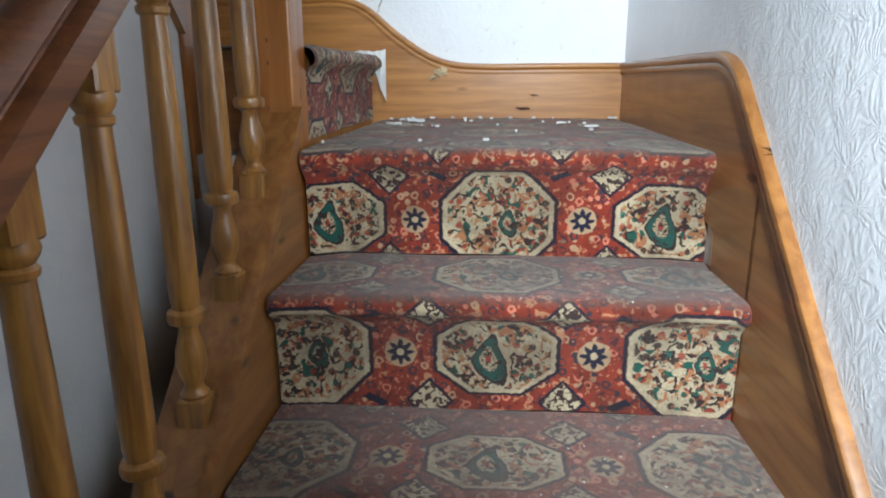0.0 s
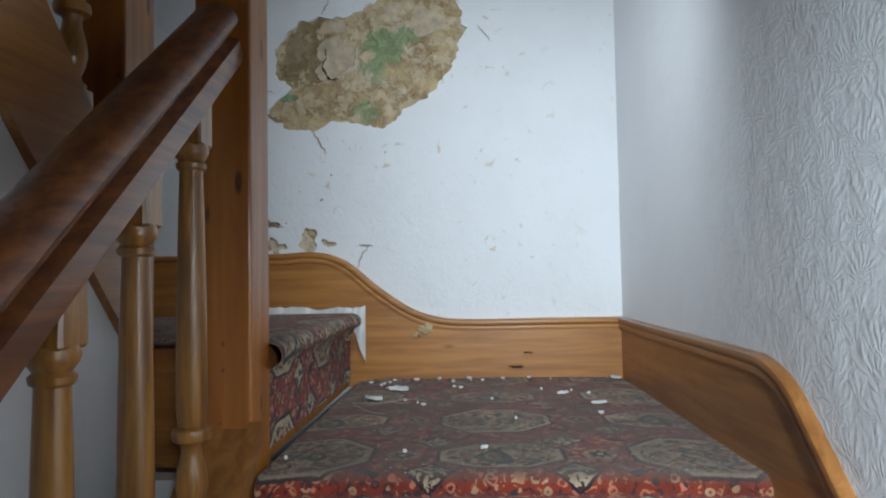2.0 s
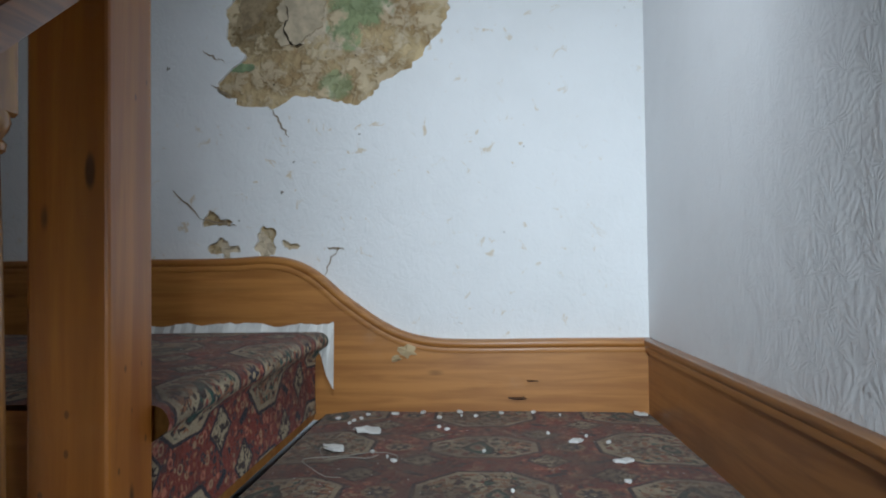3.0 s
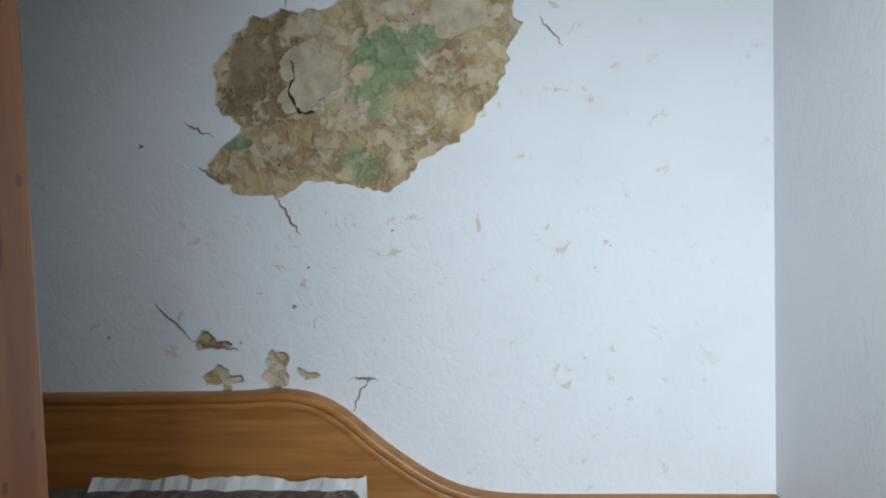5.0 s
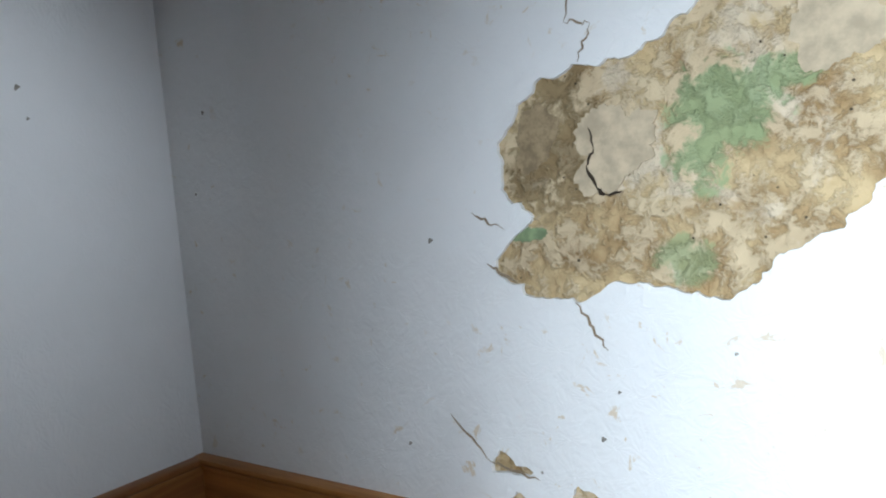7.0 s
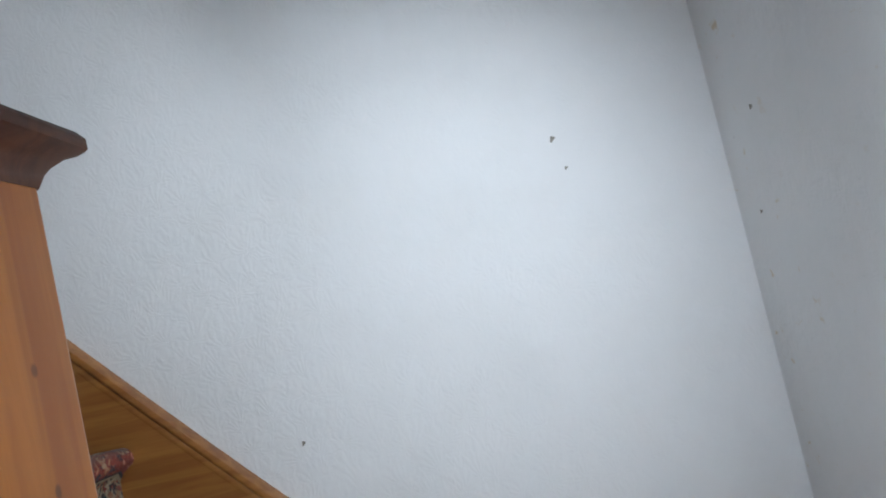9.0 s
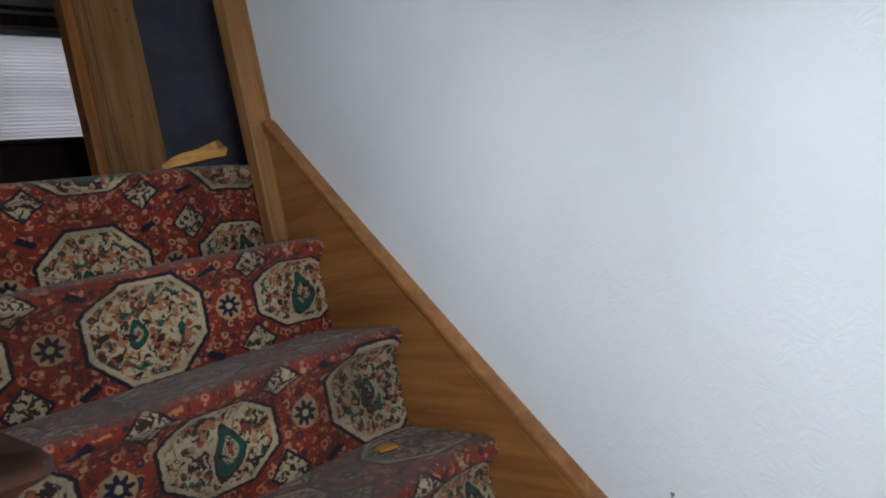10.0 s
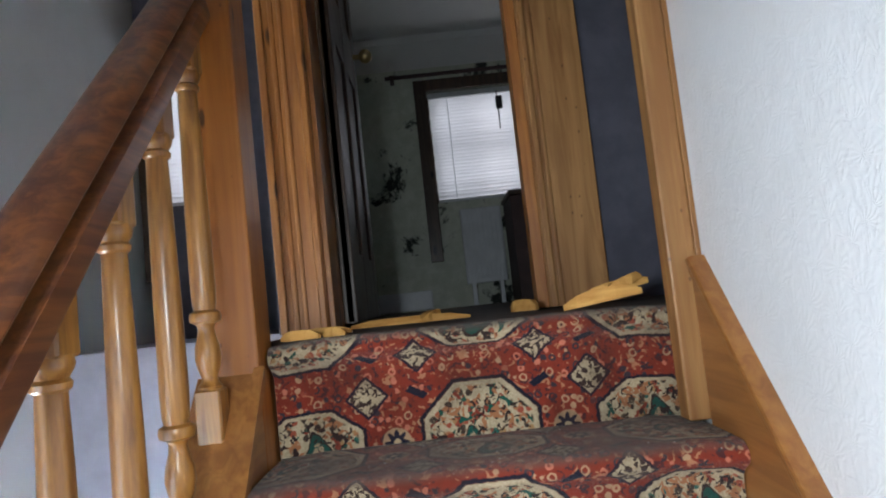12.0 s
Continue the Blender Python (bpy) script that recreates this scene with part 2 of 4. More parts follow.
def carpet():
    n = Nodes("patterned_carpet")
    uv = n.node("UVMap").outputs[0]
    wob = n.node("TexNoise")
    n.put(wob.inputs["Vector"], uv)
    wob.inputs["Scale"].default_value = 120
    wv = n.node("VectorMath", operation="MULTIPLY_ADD")
    n.put(wv.inputs[0], wob.outputs["Color"])
    wv.inputs[1].default_value = (0.006, 0.006, 0.0)
    n.put(wv.inputs[2], uv)
    sep = n.node("SeparateXYZ")
    n.put(sep.inputs[0], wv.outputs[0])
    u = n.m("DIVIDE", sep.outputs[0], 0.305)
    v = n.m("DIVIDE", sep.outputs[1], 0.240)
    iu, iv = n.m("ROUND", u), n.m("ROUND", v)
    x = n.m("MULTIPLY", n.m("SUBTRACT", u, iu), 0.305)
    y = n.m("MULTIPLY", n.m("SUBTRACT", v, iv), 0.240)
    ax, ay = n.m("ABSOLUTE", x), n.m("ABSOLUTE", y)
    par = n.m("PINGPONG", n.m("ADD", iu, iv), 1.0)
    # octagon and lozenge distances
    octa = n.m("MAXIMUM", n.m("MAXIMUM", ax, n.m("MULTIPLY", ay, 1.08)), n.m("MULTIPLY", n.m("ADD", ax, ay), 0.74))
    ay2 = n.m("MULTIPLY", ay, 1.42)
    loz = n.m("MULTIPLY", 1.08, n.m("MAXIMUM", n.m("MAXIMUM", ax, ay2), n.m("MULTIPLY", n.m("ADD", ax, ay2), 0.70)))
    d = n.m("ADD", n.m("MULTIPLY", octa, par), n.m("MULTIPLY", loz, n.m("SUBTRACT", 1.0, par)))
    big = n.step(d, 0.103, 0.100)
    edge = n.m("MULTIPLY", n.step(d, 0.110, 0.107), n.m("SUBTRACT", 1.0, big))
    rim = n.m("MULTIPLY", big, n.step(d, 0.090, 0.094))
    # half-lattice diamonds
    u2, v2 = n.m("SUBTRACT", u, 0.5), n.m("SUBTRACT", v, 0.5)
    ju, jv = n.m("ROUND", u2), n.m("ROUND", v2)
    x2 = n.m("MULTIPLY", n.m("SUBTRACT", u2, ju), 0.305)
    y2 = n.m("MULTIPLY", n.m("SUBTRACT", v2, jv), 0.240)
    dia = n.m("ADD", n.m("ABSOLUTE", x2), n.m("ABSOLUTE", y2))
    # four cream squares stand at the corners of each lozenge
    sq = n.m("ADD", n.m("ABSOLUTE", n.m("SUBTRACT", ax, 0.106)), n.m("ABSOLUTE", n.m("SUBTRACT", ay, 0.083)))
    lone = n.m("SUBTRACT", 1.0, par)
    small = n.m("MULTIPLY", lone, n.step(sq, 0.034, 0.032))
    smalledge = n.m("MULTIPLY", lone, n.m("SUBTRACT", n.step(sq, 0.041, 0.039), n.step(sq, 0.034, 0.032)))
    # navy bars slanting off the diamonds
    bar = n.m("MULTIPLY", n.step(n.m("ABSOLUTE", n.m("SUBTRACT", n.m("ABSOLUTE", y2), n.m("ADD", 0.012, n.m("MULTIPLY", n.m("ABSOLUTE", x2), 0.55)))), 0.0085, 0.0065),
              n.m("MULTIPLY", n.step(dia, 0.052, 0.056), n.step(dia, 0.105, 0.10)))
    # flowers between the octagons
    x3 = n.m("MULTIPLY", n.m("SUBTRACT", u2, ju), 0.305)
    y3 = y
    fl = n.m("SQRT", n.m("ADD", n.m("MULTIPLY", x3, x3), n.m("MULTIPLY", y3, y3)))
    ang = n.m("ARCTAN2", y3, x3)
    petal = n.m("ADD", 0.017, n.m("MULTIPLY", n.m("COSINE", n.m("MULTIPLY", ang, 8.0)), 0.005))
    flower = n.step(n.m("SUBTRACT", fl, petal), 0.002, -0.001)
    eye = n.step(fl, 0.007, 0.005)
    # scattered fine motifs
    vf = n.voronoi(wv.outputs[0], 62)
    vcol = n.node("SeparateColor")
    n.put(vcol.inputs[0], vf.outputs["Color"])
    dot = n.step(vf.outputs["Distance"], 0.46, 0.38)
    ring = n.m("MULTIPLY", n.step(vf.outputs["Distance"], 0.50, 0.44), n.step(vf.outputs["Distance"], 0.24, 0.30))
    fine = n.noise(uv, 260, 2, 0.6)
    weave = n.noise(uv, 900, 2, 0.6)
    red = n.mix(n.noise(uv, 14, 3), (0.19, 0.022, 0.012), (0.33, 0.052, 0.026))
    # field
    motif = n.mix(n.step(vcol.outputs[0], 0.35, 0.36), (0.62, 0.20, 0.12), n.mix(n.step(vcol.outputs[1], 0.5, 0.51), (0.05, 0.035, 0.045), (0.50, 0.30, 0.17)))
    specks = n.noise(n.coords("UV", loc=(1.3, 9.1, 0)), 70, 2, 0.5, 1.0)
    col = n.mix(n.m("MULTIPLY", n.step(specks, 0.60, 0.62), 0.85), red, (0.06, 0.022, 0.028))
    col = n.mix(n.m("MULTIPLY", n.step(specks, 0.385, 0.37), 0.8), col, (0.55, 0.26, 0.13))
    col = n.mix(n.m("MULTIPLY", ring, n.step(vcol.outputs[2], 0.30, 0.34)), col, motif)
    col = n.mix(bar, col, (0.012, 0.014, 0.03))
    col = n.mix(n.step(fl, 0.027, 0.0245), col, (0.46, 0.30, 0.17))
    col = n.mix(flower, col, (0.014, 0.016, 0.035))
    col = n.mix(eye, col, (0.55, 0.42, 0.25))
    col = n.mix(smalledge, col, (0.02, 0.015, 0.03))
    # cream panels with brown, teal and red sprigs
    sprig = n.mix(n.step(vcol.outputs[0], 0.5, 0.52), (0.065, 0.042, 0.030), n.mix(n.step(vcol.outputs[1], 0.45, 0.47), (0.36, 0.075, 0.04), n.mix(n.step(vcol.outputs[2], 0.5, 0.52), (0.018, 0.13, 0.10), (0.42, 0.24, 0.10))))
    cream = n.mix(n.step(fine, 0.3, 0.7), (0.44, 0.34, 0.205), (0.59, 0.48, 0.32))
    leafy = n.noise(wv.outputs[0], 62, 2, 0.5, 1.2)
    leafy2 = n.noise(n.coords("UV", loc=(3.1, 1.7, 0)), 50, 2, 0.5, 1.2)
    leafy3 = n.noise(n.coords("UV", loc=(7.4, 5.2, 0)), 46, 1, 0.5, 0.8)
    panel = n.mix(n.m("MULTIPLY", dot, n.step(fine, 0.28, 0.42)), cream, sprig)
    panel = n.mix(n.step(leafy2, 0.555, 0.57), panel, (0.42, 0.17, 0.075))
    panel = n.mix(n.step(leafy3, 0.61, 0.625), panel, n.mix(n.step(vcol.outputs[1], 0.5, 0.52), (0.014, 0.095, 0.068), (0.26, 0.045, 0.025)))
    # teal paisley
    # a drop with a bent tip: its radius shrinks as it climbs
    px = n.m("SUBTRACT", n.m("ADD", x, n.m("MULTIPLY", n.m("SUBTRACT", 0.5, par), 0.03)), n.m("MULTIPLY_ADD", n.m("MULTIPLY", y, y), 7.0, 0.002))
    py = n.m("ADD", y, 0.008)
    grow = n.m("MULTIPLY_ADD", n.m("MAXIMUM", py, 0.0), 26.0, 1.0)
    pr = n.m("SQRT", n.m("ADD", n.m("MULTIPLY", n.m("MULTIPLY", px, px), n.m("MULTIPLY", grow, grow)), n.m("MULTIPLY", n.m("MULTIPLY", py, py), 0.42)))
    pr = n.m("MULTIPLY", pr, n.m("MULTIPLY_ADD", par, 0.75, 1.15))
    panel = n.mix(n.step(pr, 0.0375, 0.0360), panel, cream)
    panel = n.mix(n.step(pr, 0.0335, 0.0320), panel, (0.040, 0.022, 0.020))
    panel = n.mix(n.step(pr, 0.0295, 0.0280), panel, (0.014, 0.085, 0.066))
    panel = n.mix(n.m("MULTIPLY", n.step(pr, 0.0170, 0.0155), n.step(fine, 0.40, 0.52)), panel, (0.52, 0.36, 0.22))
    panel = n.mix(n.step(pr, 0.0065, 0.0050), panel, (0.34, 0.05, 0.030))
    panel = n.mix(n.step(leafy, 0.575, 0.59), panel, (0.038, 0.022, 0.020))
    panel = n.mix(rim, panel, cream)
    col = n.mix(big, col, panel)
    col = n.mix(edge, col, (0.014, 0.014, 0.026))
    col = n.mix(small, col, n.mix(n.step(n.noise(wv.outputs[0], 110, 1, 0.5, 0.8), 0.50, 0.53), cream, (0.05, 0.03, 0.025)))
    soil = n.noise(n.coords(), 6, 5, 0.65, 0.4)
    col = n.mix(n.m("MULTIPLY", n.step(soil, 0.38, 0.70), 0.62), col, (0.035, 0.018, 0.013))
    # trodden dust lying on the treads and the nosing
    geo = n.node("NewGeometry")
    gs = n.node("SeparateXYZ")
    n.put(gs.inputs[0], geo.outputs["Normal"])
    up = n.step(gs.outputs[2], 0.15, 0.95)
    dirt = n.noise(n.coords(), 11, 6, 0.7, 0.3)
    dusty = n.m("MULTIPLY", up, n.m("MULTIPLY_ADD", n.step(dirt, 0.25, 0.7), 0.50, 0.30))
    col = n.mix(dusty, col, (0.125, 0.086, 0.068))
    bits = n.voronoi(n.coords(), 85)
    bc = n.node("SeparateColor")
    n.put(bc.inputs[0], bits.outputs["Color"])
    crumbs = n.m("MULTIPLY", n.step(bits.outputs["Distance"], 0.16, 0.11), n.m("MULTIPLY", n.step(bc.outputs[0], 0.86, 0.88), up))
    col = n.mix(crumbs, col, (0.62, 0.58, 0.52))
    n.bump(n.m("ADD", weave, n.m("MULTIPLY", fine, 0.5)), 0.6, 0.003)
    n.b.inputs["Sheen Weight"].default_value = 0.15
    return n.finish(col, 0.95, 0.1)


CARPET = carpet()


# ---- mesh helpers ----
def mesh_object(name, bm, material, smooth=0):
    me = bpy.data.meshes.new(name)
    bmesh.ops.recalc_face_normals(bm, faces=bm.faces)
    bm.to_mesh(me)
    bm.free()
    if smooth:
        for p in me.polygons:
            p.use_smooth = True
        me.set_sharp_from_angle(angle=radians(smooth))
    me.materials.append(material)
    return new(name, me)


def part(name, bm, material, parent, label="", smooth=0):
    ob = mesh_object(name, bm, material, smooth)
    ob.parent = parent
    return tagged(ob, label) if label else ob


def thing(name, label, category, group="", kind=""):
    return tagged(new(name), label, category, group, kind)


def add_box(bm, x0, x1, y0, y1, z0, z1, bevel=0.0, segs=2):
    r = bmesh.ops.create_cube(bm, size=1.0, matrix=Matrix.LocRotScale(((x0 + x1) / 2, (y0 + y1) / 2, (z0 + z1) / 2), None, (abs(x1 - x0), abs(y1 - y0), abs(z1 - z0))))
    if bevel:
        es = {e for v in r["verts"] for e in v.link_edges}
        bmesh.ops.bevel(bm, geom=list(es), offset=bevel, segments=segs, affect="EDGES", profile=0.5)
    return bm


def box(x0, x1, y0, y1, z0, z1, bevel=0.0):
    return add_box(bmesh.new(), x0, x1, y0, y1, z0, z1, bevel)


def structure(name, bm, material, label, category, smooth=0):
    return tagged(mesh_object(name, bm, material, smooth), label, category, kind="structure")


def prism(points, axis, a, b, bm=None, uv=None, caps=True):
    """Extrudes a closed outline of 2D points along an axis from a to b."""
    bm = bm or bmesh.new()

    def at(p, q):
        return {"x": (q, p[0], p[1]), "y": (p[0], q, p[1]), "z": (p[0], p[1], q)}[axis]

    one = [bm.verts.new(at(p, a)) for p in points]
    two = [bm.verts.new(at(p, b)) for p in points]
    n = len(points)
    for i in range(n):
        j = (i + 1) % n
        bm.faces.new((one[i], one[j], two[j], two[i]))
    if caps:
        bm.faces.new(one[::-1])
        bm.faces.new(two)
    return bm


def sweep(path, section, bm=None):
    """A closed section of (side, up) swept along points in a plane, up staying vertical; side is the horizontal normal."""
    bm = bm or bmesh.new()
    rings = []
    for i, p in enumerate(path):
        a, b = Vector(path[max(i - 1, 0)]), Vector(path[min(i + 1, len(path) - 1)])
        d = (b - a).normalized()
        side = Vector((d.y, -d.x, 0)).normalized()
        up = side.cross(d).normalized()
        if up.z < 0:
            up = -up
        rings.append([bm.verts.new(Vector(p) + side * s + up * u) for s, u in section])
    n = len(section)
    for r, q in zip(rings, rings[1:]):
        for i in range(n):
            j = (i + 1) % n
            bm.faces.new((r[i], r[j], q[j], q[i]))
    bm.faces.new(rings[0][::-1])
    bm.faces.new(rings[-1])
    return bm


def lathe(profile, x, y, bm, segs=20):
    rings = []
    for r, z in profile:
        rings.append([bm.verts.new((x + r * math.cos(2 * math.pi * i / segs), y + r * math.sin(2 * math.pi * i / segs), z)) for i in range(segs)])
    for a, b in zip(rings, rings[1:]):
        for i in range(segs):
            j = (i + 1) % segs
            bm.faces.new((a[i], a[j], b[j], b[i]))
    bm.faces.new(rings[0][::-1])
    bm.faces.new(rings[-1])


# ---- plan ----
W = -1.78                  # west wall face; the east wall face is x = 0, the north wall face y = 0
L1, L2 = 0.0, 0.182        # the two half-landings
RISE1, GO1, NOSE1 = 0.20, 0.215, -0.865
RISE2, GO2, NOSE2 = 0.198, 0.190, -0.775
TOP = L2 + 6 * RISE2       # upper floor
EDGE1, EDGE2 = -0.722, -1.03
CEIL = 3.75
LOW = -2.16

# ---- walls ----
SKEW = 0.011               # the east wall leans away from square


def skewed(bm):
    for v in bm.verts:
        v.co.x -= SKEW * v.co.y
    return bm


structure("wall_east", skewed(box(0, 0.2, -5.2, 0.0, LOW, CEIL)), WALL_EW, "white embossed papered stairwell wall", "wall")
structure("wall_west", box(W - 0.2, W, -1.655, 0.0, LOW, CEIL), WALL_W, "white embossed papered wall beside the upper flight", "wall")
structure("wall_north_base", box(W - 0.2, 0.2, 0.009, 0.25, LOW, CEIL), PLASTER, "old brown plaster under the paint", "wall")


def ring_points(cx, cz, radii, steps, jitter, seed):
    rnd = random.Random(seed)
    pts = []
    n = len(radii)
    for i in range(steps):
        f = i / steps * n
        a, b, w = radii[int(f) % n], radii[(int(f) + 1) % n], f - int(f)
        w = w * w * (3 - 2 * w)
        r = a * (1 - w) + b * w
        t = 2 * math.pi * i / steps
        w = Vector((r * 22 * math.cos(t), r * 22 * math.sin(t), seed))
        r *= 1 + jitter * (1.6 * noise.noise(w) + 1.1 * noise.noise(w * 2.7) + 0.5 * (rnd.random() - 0.5))
        pts.append((cx + r * math.cos(t), cz + r * math.sin(t)))
    return pts


def wall_skin():
    """The paint and skim coat of the north wall, with ragged holes broken through it."""
    bm = bmesh.new()
    x0, x1, z0, z1 = W - 0.01, 0.01, LOW, CEIL
    outer = [(x0, z0), (x1, z0), (x1, z1), (x0, z1)]
    holes = [ring_points(-0.70, 0.86, [0.24, 0.272, 0.311, 0.319, 0.322, 0.307, 0.222, 0.19, 0.171, 0.162, 0.174, 0.207, 0.234, 0.25, 0.254, 0.25, 0.219, 0.304, 0.273, 0.216, 0.162, 0.155, 0.154, 0.164, 0.174, 0.17, 0.153, 0.171, 0.192, 0.215], 240, 0.035, 3),
             ring_points(-0.865, 0.385, [0.02, 0.03, 0.034, 0.022, 0.018, 0.03, 0.04, 0.026], 26, 0.3, 5),
             ring_points(-0.955, 0.368, [0.035, 0.012, 0.02, 0.03, 0.045, 0.014, 0.03, 0.012], 26, 0.3, 8),
             ring_points(-0.975, 0.43, [0.04, 0.008, 0.012, 0.03, 0.04, 0.008, 0.01, 0.012], 22, 0.3, 9),
             ring_points(-0.81, 0.372, [0.03, 0.007, 0.01, 0.02, 0.012, 0.006, 0.01, 0.01], 20, 0.3, 12)]
    loops, edges = [], []
    for pts in [outer] + holes:
        vs = [bm.verts.new((x, 0.0, z)) for x, z in pts]
        loops.append(vs)
        for a, b in zip(vs, vs[1:] + vs[:1]):
            edges.append(bm.edges.new((a, b)))
    bmesh.ops.triangle_fill(bm, edges=edges, use_beauty=True, use_dissolve=False, normal=(0, -1, 0))
    for vs in loops[1:]:
        back = [bm.verts.new((v.co.x, 0.0085, v.co.z)) for v in vs]
        for i in range(len(vs)):
            j = (i + 1) % len(vs)
            bm.faces.new((vs[i], vs[j], back[j], back[i]))
    return bm


PALE = plain("pale_plaster_coat", (0.62, 0.51, 0.36), 0.9, 0.32, 34)
BROWN = plain("brown_plaster_coat", (0.40, 0.30, 0.18), 0.95, 0.45, 55)
GREENCOAT = plain("green_distemper", (0.28, 0.37, 0.20), 0.9, 0.45, 40)
coats = thing("plaster_remnants", "thin leftover coats of plaster inside the broken patch", "plaster", kind="structure")
for x, z, radii, mat, d in [(-0.775, 0.905, [0.05, 0.06, 0.05, 0.06, 0.055, 0.07, 0.055, 0.045], PALE, 0.0035), (-0.52, 1.0, [0.05, 0.04, 0.03, 0.05, 0.04, 0.05, 0.04, 0.05], PALE, 0.0060),
                            (-0.905, 0.915, [0.03, 0.05, 0.06, 0.035, 0.02, 0.03, 0.04, 0.03], BROWN, 0.0066), (-0.925, 0.79, [0.035, 0.014, 0.012, 0.02, 0.03, 0.012, 0.01, 0.014], GREENCOAT, 0.0062)]:
    pts = ring_points(x, z, radii, 90, 0.22, int(1000 * -x))
    part("coat", prism(pts, "y", 0.0089, d + 0.0015), mat, coats)

structure("wall_north", wall_skin(), WALL_N, "white painted wall with a large patch of fallen plaster", "wall")


def ribbon(points, width, y, depth, bm):
    """A thin wandering crack, widest in its middle."""
    n = len(points)
    left, right = [], []
    for i, (x, z) in enumerate(points):
        a, b = points[max(i - 1, 0)], points[min(i + 1, n - 1)]
        dx, dz = b[0] - a[0], b[1] - a[1]
        l = math.hypot(dx, dz) or 1
        w = width * (0.25 + math.sin(math.pi * i / (n - 1)))
        left.append(bm.verts.new((x - dz / l * w, y, z + dx / l * w)))
        right.append(bm.verts.new((x + dz / l * w, y - depth, z - dx / l * w)))
    for i in range(n - 1):
        bm.faces.new((left[i], left[i + 1], right[i + 1], right[i]))


def crack_line(a, b, n, wander, seed):
    rnd = random.Random(seed)
    return [(a[0] + (b[0] - a[0]) * i / n + (rnd.random() - 0.5) * wander * (0 < i < n), a[1] + (b[1] - a[1]) * i / n + (rnd.random() - 0.5) * wander * (0 < i < n)) for i in range(n + 1)]


CRACK = plain("crack_edge", (0.30, 0.225, 0.15), 0.9)
cracks = thing("wall_cracks", "thin brown cracks in the white painted wall", "crack", kind="structure")
for i, (a, b, w) in enumerate([((-0.85, 0.69), (-0.807, 0.624), 0.0022), ((-0.82, 1.02), (-0.797, 1.067), 0.0018), ((-0.797, 1.067), (-0.835, 1.078), 0.0015),
                               ((-0.835, 1.078), (-0.81, 1.18), 0.0022), ((-0.81, 1.18), (-0.83, 1.3), 0.003), ((-0.697, 0.365), (-0.729, 0.30), 0.0016),
                               ((-1.083, 0.507), (-1.018, 0.439), 0.002), ((-1.018, 0.439), (-0.93, 0.42), 0.0022), ((-1.01, 0.83), (-0.955, 0.80), 0.002),
                               ((-0.99, 0.75), (-0.94, 0.72), 0.0025), ((-0.72, 0.368), (-0.68, 0.362), 0.0025), ((-0.38, 0.98), (-0.34, 0.93), 0.0015), ((-1.0, 1.17), (-0.93, 1.15), 0.0012)]):
    bm = bmesh.new()
    ribbon(crack_line(a, b, 9, 0.007, 20 + i), 0.8 * w, -0.0012, 0.0006, bm)
    part("crack", bm, CRACK, cracks)

# the pale coat's lifted edge, a tongue of paint left in the patch, and small dark chips in both walls
bm = bmesh.new()
LIFTED = [(-0.813, 0.93), (-0.807, 0.902), (-0.819, 0.879), (-0.807, 0.848), (-0.795, 0.838), (-0.772, 0.839)]
for a, b, w in zip(LIFTED, LIFTED[1:], (0.0012, 0.0016, 0.0022, 0.0026, 0.0016)):
    ribbon(crack_line(a, b, 5, 0.004, int(900 * -a[0])), w, 0.0016, 0.0004, bm)
DARKCRACK = plain("dark_crack", (0.05, 0.036, 0.024), 0.95)
part("crack", bm, DARKCRACK, cracks)
tongue = ring_points(-0.941, 0.817, [0.030, 0.022, 0.016, 0.020, 0.030, 0.020, 0.014, 0.018], 60, 0.25, 31)
part("coat", prism(tongue, "y", 0.0089, -0.0014), WALL_N, coats, "tongue of white paint")
CHIP = plain("dull_chip", (0.42, 0.39, 0.35), 0.9, 0.5, 90)


def wall_chip(x, z, r, seed, west):
    """A small ragged chip with a dark bed, lying 1 mm proud of its wall."""
    pts = ring_points(0.0, 0.0, [r, 0.5 * r, 0.8 * r, 0.6 * r, 1.2 * r, 0.5 * r], 16, 0.3, seed)
    if west:
        bm = prism([(x + a, z + b) for a, b in pts], "x", W - 0.001, W + 0.0012)
    else:
        bm = prism([(x + a, z + b) for a, b in pts], "y", 0.001, -0.0012)
    part("chip", bm, CHIP, cracks)


for i, (p, z, r) in enumerate([(-0.292, 1.134, 0.006), (-0.28, 1.077, 0.004), (-0.85, 0.702, 0.004), (-0.85, 0.704, 0.004)]):
    wall_chip(p, z, r, 80 + i, True)
for i, (p, z, r) in enumerate([(-1.647, 1.087, 0.005), (-1.7, 0.922, 0.004), (-1.443, 1.305, 0.004), (-1.093, 0.791, 0.005), (-0.824, 0.497, 0.005), (-0.796, 0.566, 0.003), (-0.643, 0.627, 0.003), (-1.173, 0.447, 0.004)]):
    wall_chip(p, z, r, 90 + i, False)

# enclosing walls of the stairwell and the lower hall
structure("wall_hall_south", box(W - 0.2, 0.2, -5.4, -5.2, LOW, CEIL), ROOMWALL, "plain wall closing the dark end of the hall", "wall")
structure("wall_hall_west", box(W - 0.2, W, -5.2, -1.655, LOW, TOP - 0.2), WALL_EW, "white papered lower hall wall", "wall")
structure("floor_hall", box(W - 0.2, 0.2, -5.2, 0.2, LOW - 0.1, LOW), FLOORBOARD, "dusty dark boarded floor of the lower hall", "floor")
structure("ceiling", box(-3.6, 0.2, -5.4, 0.25, CEIL, CEIL + 0.1), SOFFIT, "plain white ceiling high above the stairs", "ceiling")

